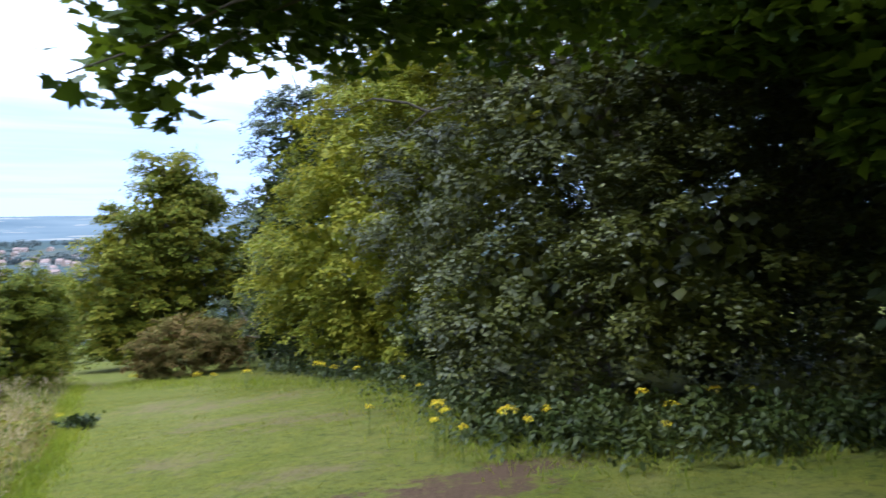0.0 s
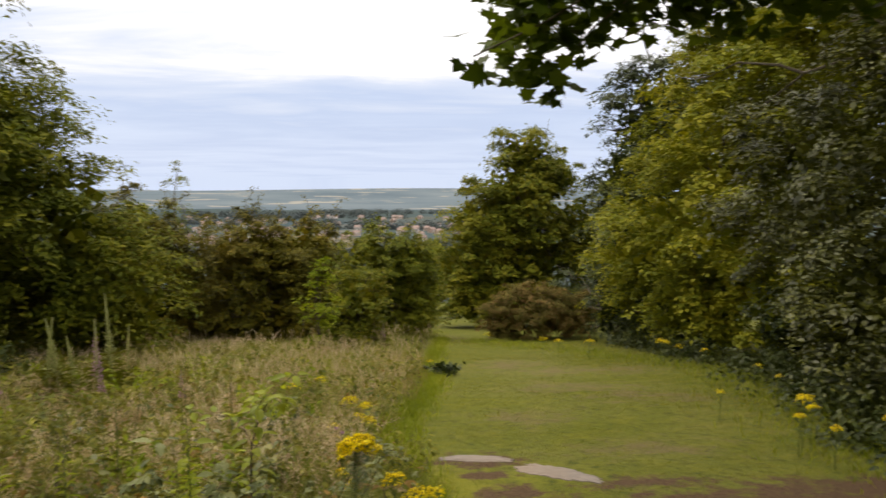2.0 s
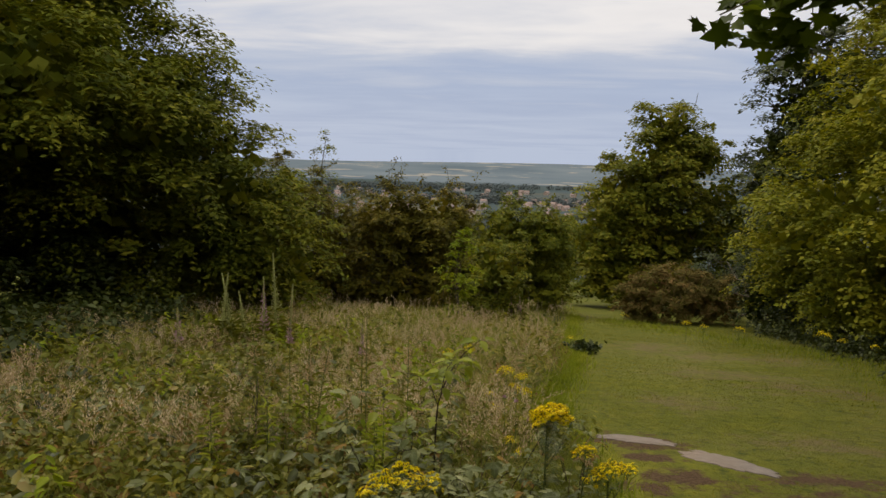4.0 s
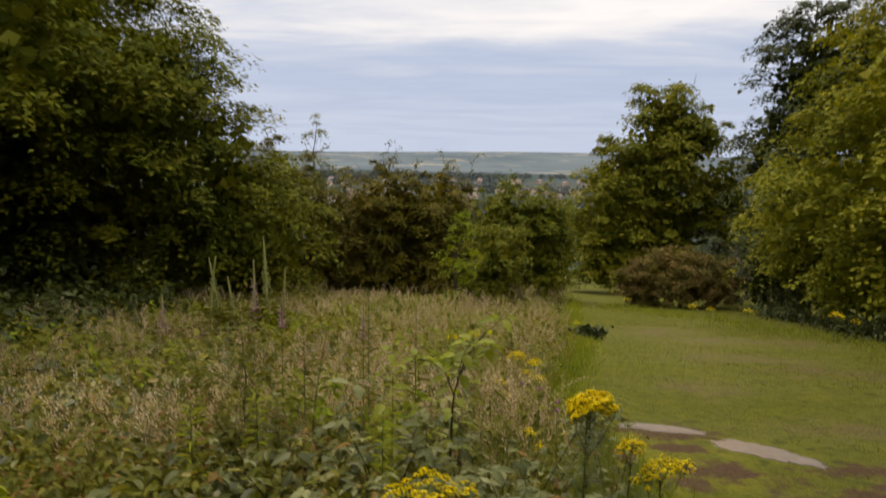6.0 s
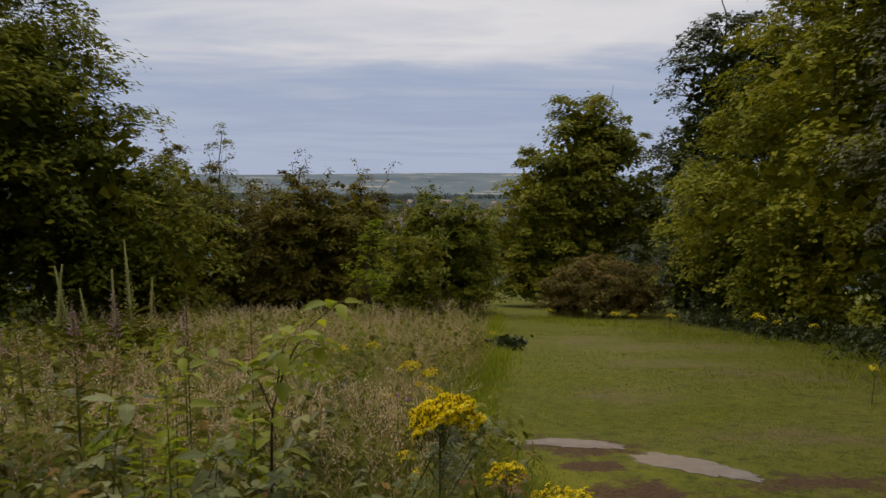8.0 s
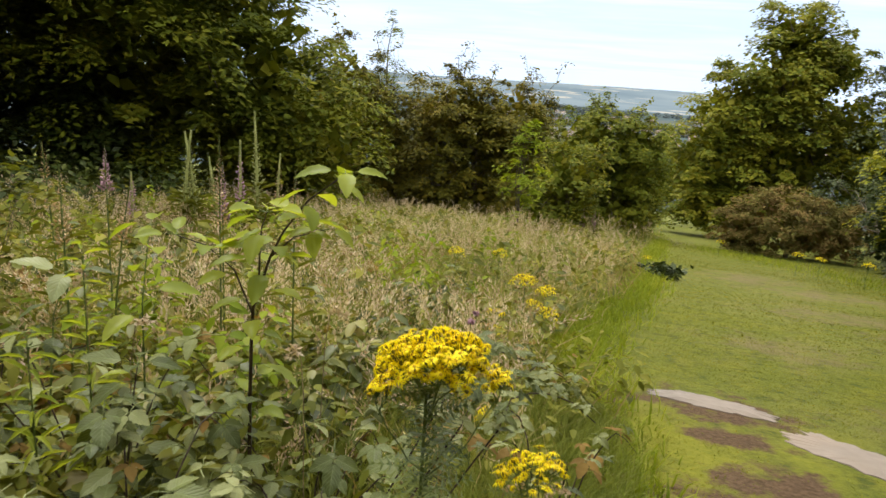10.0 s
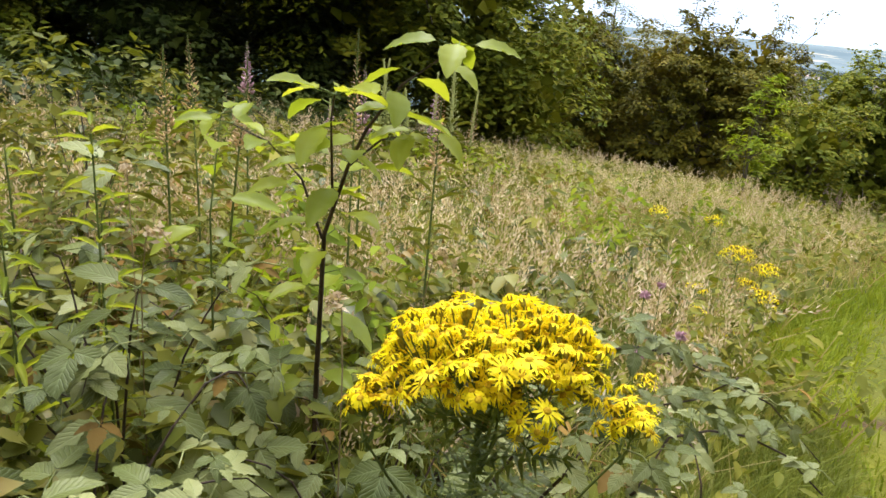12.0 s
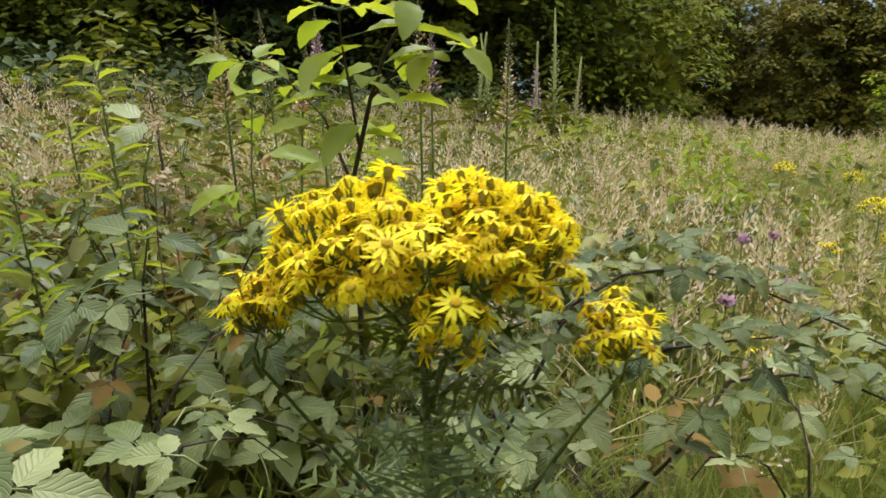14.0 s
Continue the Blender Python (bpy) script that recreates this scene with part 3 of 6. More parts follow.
def tree(name, base, top_z, radius, lobes, clumps, per, clump_r, leaf, material, label, category, seed, group="", twigs=0, **kw):
    """Trunk with limbs, and a crown of single leaves gathered in clumps. Lobes are given in the world."""
    x, y = base
    z = at_ground(x, y)
    ob = thing(name, (x, y, z), label, category, group)
    inv = Matrix.Translation((-x, -y, -z))
    me, centres = crown_mesh(seed, lobes, clumps, per, clump_r, leaf, material, **kw)
    me.transform(inv)
    rng = random.Random(seed)
    near = sorted(range(len(centres)), key=lambda i: rng.random())[:14]
    tm = trunk_mesh((x, y, z), (x, y, top_z), radius, [centres[i] for i in near], seed)
    tm.transform(inv)
    part("trunk", tm, ob, "grey-brown bark")
    part("crown", me, ob)
    if twigs:
        # bare or thinly leaved shoots that stand out above the crown
        pieces, lp = [], []
        tops = sorted(range(len(centres)), key=lambda i: -centres[i][2])[: twigs * 3]
        for i in rng.sample(tops, twigs):
            a = Vector(centres[i])
            b = a + Vector((rng.uniform(-0.5, 0.7), rng.uniform(-0.3, 0.3), rng.uniform(0.4, 1.1)))
            line = bent(a, b, 0.1, rng, 5, 0.06)
            pieces.append(tube(line, [0.014 * (1 - 0.16 * k) for k in range(6)], 4))
            for q in line[2:]:
                for _ in range(6):
                    lp.append(q + Vector((rng.uniform(-1, 1), rng.uniform(-1, 1), rng.uniform(-0.6, 0.6))) * 0.10)
        lp = np.array([tuple(v) for v in lp])
        r2 = np.random.default_rng(seed + 5)
        tw = batch("shoot_leaves", LEAF_V, LEAF_F, lp, frames_from(r2.normal(size=(len(lp), 3)) + (0, 0, 0.8), r2.random(len(lp)) * 6.28), leaf * (0.6 + 0.5 * r2.random(len(lp))), material)
        tw.transform(inv)
        sm = mesh_of("shoot", *join(*pieces), BARK)
        sm.transform(inv)
        tagged(part("shoot", sm, ob), kind="stuff")
        tagged(part("shoot_leaves", tw, ob), kind="stuff")
    return ob


def lobes_at(*rows):
    """Lobes whose height is given above the ground under them."""
    return [(x, y, at_ground(x, y) + h, rx, ry, rz) for x, y, h, rx, ry, rz in rows]


# oak beside the far end of the path
tree("oak_tree", (7.6, 35.0), 2.8, 0.26, lobes_at((7.6, 35, 3.4, 3.9, 3.2, 3.3), (7.4, 34.6, 6.4, 2.7, 2.5, 2.6), (7.9, 35, 8.6, 1.6, 1.6, 1.5), (4.9, 34, 2.8, 1.9, 1.9, 2.7), (5.6, 34.2, 5.2, 1.7, 1.7, 1.7), (5.3, 33.6, 1.2, 2.0, 1.5, 1.3), (8.2, 32.8, 1.3, 2.4, 1.5, 1.4), (10.3, 34.5, 4.4, 2.1, 2.0, 2.8), (9.3, 34.8, 7.4, 1.6, 1.6, 1.6)),
     420, 105, 0.62, 0.19, OAK, "broad young oak in full leaf on the slope", "tree", 11, "wood edge")
# dark tall tree behind it
tree("tall_tree", (13.2, 31.0), 6.6, 0.32, lobes_at((13.2, 31, 9.3, 3.0, 2.6, 3.2), (12.2, 31, 6.5, 2.6, 2.4, 2.6), (14.8, 30, 8, 3.2, 2.6, 4), (12.0, 31, 4, 2.2, 2.0, 3)),
     300, 95, 0.6, 0.19, DARK, "tall dark green tree rising behind the oaks", "tree", 12, "wood edge")
# yellow-green oak mass
tree("spreading_oak", (10.2, 18.6), 5.2, 0.34, lobes_at((9.6, 19.5, 3.0, 3.0, 3.2, 3.0), (10.4, 17.6, 5.6, 3.6, 3.4, 2.8), (11.4, 17.8, 8.2, 3.2, 3.2, 1.9), (8.9, 15.6, 3.6, 2.0, 2.0, 2.6), (9.0, 22.2, 2.2, 1.9, 2.0, 2.4), (11, 14.6, 5.5, 2.9, 2.5, 2.8), (9.0, 17.6, 1.2, 1.7, 1.9, 1.4), (9.2, 14.0, 1.3, 1.8, 1.7, 1.5), (9.6, 11.6, 1.4, 1.9, 1.8, 1.6)),
     800, 110, 0.55, 0.135, GOLD, "spreading oak with yellow-green summer leaves", "tree", 13, "wood edge")
# glossy low-branched tree close to the path, its skirts on the ground
tree("hornbeam_tree", (9.0, 8.8), 6.0, 0.3, lobes_at((7.2, 8.3, 1.5, 2.0, 1.9, 1.6), (8.2, 10.6, 3.2, 2.6, 2.4, 2.4), (8.2, 8.0, 4.4, 2.6, 2.4, 1.8), (9.6, 9.2, 7.2, 3.2, 3.0, 2.4), (7.6, 5.9, 1.9, 1.5, 1.5, 1.7), (9.4, 5.6, 4.2, 2.6, 2.4, 2.4), (9.0, 6.8, 1.0, 2.0, 1.6, 1.3), (9.6, 4.0, 1.0, 1.9, 1.6, 1.3), (10.8, 1.8, 1.1, 2.0, 1.9, 1.4)),
     1250, 125, 0.40, 0.082, SHEEN, "low-branched tree with glossy dark leaves sweeping the ground", "tree", 14, "wood edge", shell=0.45)
# the last four stand out of view, added to block light from behind
for i, (x, y, sx) in enumerate(((11.2, 2.8, 1.0), (12.6, -2.5, 1.1), (14.0, 7.5, 1.2), (15.5, 13.5, 1.2), (8.5, -7.5, 1.1), (3.4, -8.5, 1.3), (-2.6, -9.5, 1.3), (-8.4, -8.0, 1.3), (7.6, -4.2, 1.1))):
    tree("shade_tree", (x, y), at_ground(x, y) + 6, 0.28, lobes_at((x, y, 3.0, 2.9 * sx, 2.8, 3.0), (x, y, 6.5, 3.2 * sx, 3.0, 2.8), (x - 1.4, y + 0.5, 1.8, 1.7, 1.9, 1.7)),
         300, 44, 0.7, 0.23, DARK, "dark woodland tree behind the path, unseen ones added for shade", "tree", 30 + i, "wood edge", shell=0.4)

# big ash and its neighbours on the far side of the meadow
tree("ash_tree", (-10.6, 16.2), 6.5, 0.36, lobes_at((-9.2, 15.6, 3.0, 3.6, 3.0, 3.0), (-11.0, 15.8, 6.2, 3.3, 3.2, 3.0), (-10.8, 15.8, 10.8, 3.2, 3.0, 2.8), (-6.9, 16.6, 3.0, 2.0, 2.0, 2.6), (-13, 15, 11.6, 3, 3, 2), (-8.0, 16.0, 5.0, 2.1, 1.8, 1.9), (-7.9, 13.8, 4.2, 2.3, 1.9, 1.5), (-6.0, 17.5, 1.8, 1.8, 1.6, 2.0), (-8.6, 11.8, 4.4, 2.2, 1.9, 1.5), (-9.3, 15.4, 7.8, 2.4, 2.2, 2.0), (-8.8, 15.6, 9.8, 1.8, 1.4, 1.2), (-11, 15, 13, 3, 3, 1.8)),
     1200, 105, 0.60, 0.15, ASH, "large ash tree in dense dark summer leaf", "tree", 15, "trees beyond the meadow", width=0.75)
for i, (x, y, h) in enumerate(((-13.5, 11.5, 1.0), (-14.2, 8.4, 1.1), (-19.0, 10.0, 1.3), (-15.0, 6.0, 1.05), (-16.5, 0.0, 1.0), (-17, 18, 1.2), (-13.5, -5.5, 1.0))):
    tree("hedge_tree", (x, y), at_ground(x, y) + 6 * h, 0.26, lobes_at((x, y, 2.4, 3.0, 3.0, 2.6), (x + 0.8, y - 0.4, 5.2 * h, 3.2, 3.0, 2.6), (x, y, 8 * h, 2.6, 2.6, 2.0), (x + 2.7, y, 4.3, 2.2, 2.5, 1.5), (x + 0.2, y, 1.6, 1.7, 2.2, 1.7)),
         400, 66, 0.58, 0.165, (ASH, DARK, ASH, ASH)[i % 4], "tall dark hedge tree beyond the meadow", "tree", 40 + i, "trees beyond the meadow", shell=0.4)

for i, (x, y, r) in enumerate(((-10.0, 11.8, 1.0), (-11.6, 9.2, 1.15), (-12.8, 6.2, 1.1), (-13.2, 2.6, 1.1), (-9.0, 14.4, 0.9), (-12.6, 14.6, 1.3), (-10.4, 18.0, 1.3), (-8.2, 19.6, 1.3), (-14.6, 12.0, 1.3))):
    tree("hedge_bush", (x, y), at_ground(x, y) + 1.6, 0.07, lobes_at((x, y, 1.3, 1.4 * r, 1.4 * r, 1.5 * r), (x - 0.9, y + 0.4, 2.2, 1.4 * r, 1.3, 1.5)),
         130, 56, 0.45, 0.14, (DARK, ASH)[i % 2], "dense dark bush at the back of the meadow", "bush", 80 + i, "trees beyond the meadow", shell=0.4)

# scrub along the meadow's far side
tree("hawthorn_bush", (-2.9, 22.6), -1.0, 0.12, lobes_at((-3.1, 22.6, 1.8, 2.1, 1.6, 1.9), (-2.0, 22.7, 2.8, 1.3, 1.3, 1.5), (-3.5, 22.5, 3.1, 1.4, 1.2, 1.3), (-3.0, 22.3, 0.7, 2.1, 1.2, 0.8)),
     300, 95, 0.38, 0.105, THORN, "olive-brown hawthorn bush with shoots above its crown", "bush", 17, "scrub", twigs=9)
tree("rounded_bush", (0.9, 26.2), -2.0, 0.11, lobes_at((0.9, 26.2, 1.9, 1.75, 1.5, 2.1), (0.2, 26.0, 2.9, 1.2, 1.2, 1.3), (1.6, 26.2, 2.9, 1.1, 1.2, 1.2), (2.1, 26.8, 1.4, 0.8, 1.0, 1.4), (0.8, 25.9, 0.7, 1.9, 1.2, 0.8)),
     260, 95, 0.38, 0.115, ASH, "rounded green bush beside the path gap", "bush", 18, "scrub", twigs=3)
tree("willow_bush", (-6.2, 23.6), -0.8, 0.1, lobes_at((-6.4, 23.4, 1.9, 1.6, 1.4, 2.0), (-5.2, 24, 2.2, 1.2, 1.2, 2.2), (-7.0, 23, 3.6, 1.3, 1.2, 1.6), (-6.0, 23.0, 0.8, 2.0, 1.2, 0.9)),
     230, 90, 0.36, 0.11, THORN, "tangled olive scrub willow", "bush", 19, "scrub", twigs=4)
tree("slender_sapling", (-6.05, 24.3), 1.9, 0.045, [(-6.05, 24.3, 0.2, 0.8, 0.5, 1.0), (-6.0, 24.3, 1.5, 0.35, 0.3, 0.9), (-6.3, 24.3, -0.6, 0.9, 0.5, 0.8)],
     40, 46, 0.3, 0.085, ASH, "slender sapling with thin feathery crown above the scrub", "sapling", 20, "scrub", shell=0.1, core=False)
tree("thicket_bush", (-1.0, 27.4), at_ground(-1.0, 27.4) + 2.6, 0.1, lobes_at((-1.0, 27.4, 1.8, 2.0, 1.4, 2.0), (-0.6, 27.4, 0.8, 2.2, 1.3, 1.0)),
     170, 95, 0.42, 0.12, OAK, "dense green thicket bush behind the hawthorn", "bush", 27, "scrub")
tree("thicket_bush", (-4.9, 26.4), at_ground(-4.9, 26.4) + 2.6, 0.1, lobes_at((-4.9, 26.4, 1.7, 2.0, 1.4, 1.9), (-5.0, 25.4, 0.8, 2.2, 1.3, 1.0)),
     170, 95, 0.42, 0.12, THORN, "dense olive thicket bush behind the willow", "bush", 28, "scrub")
tree("golden_shrub", (-6.6, 26.2), -1.7, 0.05, [(-6.75, 26.2, -1.6, 0.5, 0.4, 0.5), (-6.1, 26.0, -3.0, 0.8, 0.6, 1.1)],
     40, 50, 0.26, 0.10, GOLD, "small shrub with golden yellow leaves", "bush", 21, "scrub")
tree("young_ash", (-1.05, 17.1), -0.5, 0.035, [(-1.05, 17.0, -0.75, 0.45, 0.35, 0.6), (-1.0, 17.0, -1.5, 0.6, 0.4, 0.6), (-1.1, 17.0, -2.3, 0.7, 0.4, 0.3)],
     40, 22, 0.2, 0.13, LIME, "young ash sapling with bright lime-green leaves", "sapling", 22, "scrub", width=0.55, shell=0.2, core=False)
tree("leafy_shrub", (-0.1, 18.6), -1.2, 0.05, [(-0.1, 18.6, -1.6, 0.9, 0.7, 0.9), (-0.3, 18.6, -2.4, 1.1, 0.7, 0.7)],
     80, 55, 0.28, 0.10, OAK, "leafy green shrub at the meadow edge", "bush", 23, "scrub")
tree("gorse_bush", (6.2, 24.6), at_ground(6.2, 24.6) + 1.2, 0.08, lobes_at((6.0, 24.6, 0.9, 1.8, 1.2, 1.15), (7.3, 24.6, 0.8, 1.2, 1.0, 1.0), (4.9, 24.8, 0.6, 0.9, 0.8, 0.8)),
     260, 80, 0.26, 0.10, GORSE, "low gorse bush with rusty brown spent growth", "bush", 24, "scrub", width=0.6)
tree("holly_bush", (8.3, 22.4), at_ground(8.3, 22.4) + 1.2, 0.08, lobes_at((8.4, 22.4, 1.0, 1.2, 1.1, 1.3), (9.4, 20.5, 1.1, 1.4, 1.4, 1.4), (9.2, 13.2, 1.0, 1.3, 1.3, 1.3), (9.0, 27.0, 1.3, 1.8, 1.2, 1.7)),
     220, 80, 0.3, 0.10, DARK, "dense dark holly bush under the oak", "bush", 25, "scrub")
tree("hazel_sapling", (-1.75, 4.9), 0.15, 0.008, [(-1.72, 4.9, 0.16, 0.30, 0.26, 0.14), (-1.55, 4.86, -0.06, 0.30, 0.26, 0.14), (-1.95, 4.9, 0.02, 0.3, 0.26, 0.14), (-1.8, 4.9, -0.3, 0.35, 0.3, 0.16)],
     40, 18, 0.11, 0.046, WEED, "hazel sapling with layered olive-green leaves in the meadow", "sapling", 26, "scrub", core=False, shell=0.3)
# hedge line down the slope behind the gap
for i, (x, y) in enumerate(((3.2, 47.0), (10.5, 52.0), (-4.5, 40.0), (-12, 33.0), (17, 44), (-20, 30))):
    tree("slope_tree", (x, y), at_ground(x, y) + 3.4, 0.15, lobes_at((x, y, 2.4, 3.2, 2.4, 2.6), (x + 1.2, y, 3.6, 2.0, 2.0, 1.8)),
         130, 60, 0.6, 0.22, (OAK, ASH)[i % 2], "green hedge tree lower on the slope", "tree", 60 + i, "slope hedge")


# ---------------------------------------------------------------- overhanging maple
def maple_template():
    """A five-lobed blade, base at the origin, tip along y."""
    half = [(0.0, 0.06), (0.30, -0.04), (0.26, 0.14), (0.52, 0.26), (0.36, 0.36), (0.50, 0.60), (0.24, 0.56), (0.16, 0.74)]
    rim = [(x, y) for x, y in half] + [(0.0, 1.0)] + [(-x, y) for x, y in half[:0:-1]]
    v = [(0, 0.42, -0.03)] + [(x, y, 0.10 * abs(x) - 0.10 * max(0, y - 0.5)) for x, y in rim]
    n = len(rim)
    return v, [(0, 1 + i, 1 + (i + 1) % n) for i in range(n)]


def build_maple():
    base = (4.6, -1.6)
    z0 = at_ground(*base)
    ob = thing("maple_tree", (*base, z0), "maple with low limbs of lobed leaves overhanging the path", "tree")
    rng = np.random.default_rng(77)
    lobes = [(1.02, 3.57, 2.30, 0.24, 0.3, 0.26), (1.25, 3.75, 2.62, 0.55, 0.5, 0.36), (2.0, 3.85, 2.72, 0.75, 0.5, 0.36), (2.9, 3.9, 2.85, 0.8, 0.6, 0.4), (3.9, 3.7, 3.1, 0.9, 0.8, 0.5),
             (1.6, 3.5, 3.2, 1.1, 0.7, 0.4), (3.0, 3.2, 3.5, 1.3, 0.9, 0.5), (4.9, 3.0, 3.5, 1.1, 1.2, 0.7), (3.6, 1.2, 4.2, 1.8, 1.6, 0.8), (5.5, 0.5, 4.6, 2.0, 2.0, 1.2), (4.6, -1.6, 5.6, 2.6, 2.4, 1.6)]
    count = (16, 60, 95, 100, 95, 95, 120, 100, 170, 170, 260)
    pos, nrm = [], []
    for (cx, cy, cz, rx, ry, rz), n in zip(lobes, count):
        d = rng.normal(size=(n * 8, 3))
        d /= np.linalg.norm(d, axis=1, keepdims=True)
        p = np.array((cx, cy, cz)) + d * np.array((rx, ry, rz)) * (rng.random((len(d), 1)) ** 0.4)
        pos.append(p)
        nrm.append(rng.normal(size=p.shape) * 0.45 + (0, 0, 1.0) + d * 0.2)
    extra = np.array((0.05, 0.02, 0.0)) + np.array([(0.67, 3.36, 2.10), (0.72, 3.40, 2.14), (0.80, 3.45, 2.11), (1.03, 3.62, 2.02), (0.98, 3.6, 2.08), (1.08, 3.62, 2.10), (0.22, 3.25, 2.70), (0.16, 3.2, 2.78), (0.4, 3.3, 2.82)])
    extra = np.concatenate([extra] + [extra + rng.normal(size=extra.shape) * (0.09, 0.09, 0.05) for _ in range(4)])
    pos.append(extra)
    nrm.append(rng.normal(size=extra.shape) * 0.4 + (0, -0.5, 0.8))
    pos, nrm = np.concatenate(pos), np.concatenate(nrm)
    v, f = maple_template()
    me = batch("leaves", v, f, pos, frames_from(nrm, rng.random(len(pos)) * 6.28), 0.075 + 0.05 * rng.random(len(pos)), MAPLE)
    inv = Matrix.Translation((-base[0], -base[1], -z0))
    me.transform(inv)
    r = random.Random(5)
    pieces = [tube(bent((*base, z0 - 0.2), (4.4, -1.2, 5.6), 0, r, 6, 0.02), [0.28, 0.22, 0.2, 0.17, 0.14, 0.11, 0.08], 10)]
    for start, end, rad in (((4.5, -1.4, 2.9), (3.6, 3.4, 3.15), 0.07), ((3.75, 2.7, 3.18), (1.15, 3.7, 2.55), 0.035), ((3.7, 2.9, 3.2), (2.8, 3.8, 2.8), 0.03), ((2.4, 3.35, 2.85), (0.66, 3.34, 2.15), 0.012), ((1.7, 3.6, 2.65), (1.04, 3.6, 2.1), 0.008),
                            ((4.45, -1.3, 3.6), (5.6, 0.9, 4.6), 0.06), ((4.0, 1.5, 3.1), (3.4, 1.2, 4.1), 0.04), ((2.6, 3.3, 3.0), (0.25, 3.2, 2.82), 0.012), ((4.4, -1.2, 4.8), (3.2, -2.6, 6.2), 0.06)):
        pieces.append(tube(bent(start, end, 0.06, r, 6, 0.02), [rad * (1 - 0.12 * i) for i in range(7)], 6))
    tm = mesh_of("trunk", *join(*pieces), BARK)
    tm.transform(inv)
    part("trunk", tm, ob, "grey-brown bark")
    part("leaves", me, ob, "lobed green leaves lit from above")
    # extra canopy lobes, many out of view, placed to shade the wood edge
    high = []
    for cx, cy, cz, rx, ry, rz, n in ((6.0, 1.5, 6.4, 4.0, 4.0, 1.5, 9000), (9.6, 3.4, 7.2, 3.6, 3.4, 1.8, 8000), (7.3, 4.3, 3.6, 1.7, 1.6, 0.6, 4600), (5.7, 5.0, 4.0, 1.2, 1.0, 0.4, 1300), (7.3, 3.0, 2.7, 1.1, 1.1, 0.9, 2600), (8.6, 2.4, 3.3, 2.2, 2.2, 1.1, 6000), (9.8, 5.0, 4.4, 2.2, 2.4, 1.0, 4500), (9.5, 0.5, 4.0, 2.4, 2.4, 1.0, 4500), (3.0, -2.5, 6.8, 4.0, 3.6, 1.5, 7000), (7.0, -3.0, 7.2, 4.2, 3.6, 1.8, 7000)):
        d = rng.normal(size=(n, 3))
        d /= np.linalg.norm(d, axis=1, keepdims=True)
        high.append(np.array((cx, cy, cz)) + d * (rng.random((n, 1)) ** 0.4) * np.array((rx, ry, rz)))
    high = np.concatenate(high)
    up = batch("canopy", LEAF_V, LEAF_F, high, frames_from(rng.normal(size=high.shape) * 0.4 + (0, 0, 1), rng.random(len(high)) * 6.28), np.stack([0.30 + 0 * high[:, 0], 0.2 + 0.1 * rng.random(len(high)), 0.2 + 0 * high[:, 0]], 1), MAPLE)
    up.transform(inv)
    part("canopy", up, ob, "dense canopy, much of it out of view, added to shade the wood edge")


build_maple()


# ---------------------------------------------------------------- meadow
WALKED = [(0.4, -4.0), (0.38, 0.4), (0.0, 0.4), (-0.36, 1.0), (-0.1, 1.6), (0.22, 2.3), (0.40, 3.3), (0.42, 3.72)]


def off_track(x, y):
    """Distance from the trodden line."""
    best = np.full(np.shape(x), 1e9)
    for (ax, ay), (bx, by) in zip(WALKED, WALKED[1:]):
        vx, vy = bx - ax, by - ay
        t = np.clip(((x - ax) * vx + (y - ay) * vy) / (vx * vx + vy * vy), 0, 1)
        best = np.minimum(best, np.hypot(x - ax - t * vx, y - ay - t * vy))
    return best


EDGE_Y = np.linspace(-6, 30, 200)
EDGE_X = np.array([edge_x(v) for v in EDGE_Y])


def scatter(rng, n, y0, y1, x0, inset=0.0, clear=0.0):
    """Random places on the meadow between two distances, as arrays x, y."""
    y = y0 + (y1 - y0) * rng.random(n * 2)
    x = x0 + (4 - x0) * rng.random(n * 2)
    wob = 0.22 * np.sin(y * 2.3) + 0.16 * np.sin(y * 6.1 + 1) + 0.12 * rng.normal(size=len(y))
    ok = (x < np.interp(y, EDGE_Y, EDGE_X) - inset + wob * 0.6) & (off_track(x, y) > clear)
    return x[ok][:n], y[ok][:n]


def upright(rng, n, tilt):
    """Turns about the vertical with a random lean."""
    a = rng.random(n) * 2 * math.pi
    t = rng.normal(size=(n, 2)) * tilt
    up = np.stack([t[:, 0], t[:, 1], np.ones(n)], 1)
    return frames_from(up, a)


BLADE_V = [(-0.5, 0, 0), (0.5, 0, 0), (-0.42, 0.22, 0.55), (0.42, 0.22, 0.55), (0, 1, 0.97)]
BLADE_F = [(0, 1, 3), (0, 3, 2), (2, 3, 4)]
STALK_V = [(-0.5, 0, 0), (0.5, 0, 0), (0, 0.05, 1.0)]
STALK_F = [(0, 1, 2)]


def plume_template(rng, n=22):
    """A loose panicle: many small husks round a short axis."""
    v, f = [], []
    for i in range(n):
        h = i / n
        r = 0.16 * math.sin(math.pi * (0.12 + 0.8 * h))
        a = i * 2.4
        c = Vector((math.cos(a) * r * rng.uniform(0.3, 1), math.sin(a) * r * rng.uniform(0.3, 1) + 0.25 * h * h, h))
        d = Vector((math.cos(a) * 0.05, math.sin(a) * 0.05, 0.10))
        s = Vector((-math.sin(a), math.cos(a), 0.2)) * 0.028
        k = len(v)
        v += [c - d * 0.4, c + s, c + d, c - s]
        f += [(k, k + 1, k + 2), (k, k + 2, k + 3)]
    return v, f


def meadow_layer(name, label, category, me):
    tagged(new(name, me), label, category, kind="stuff")


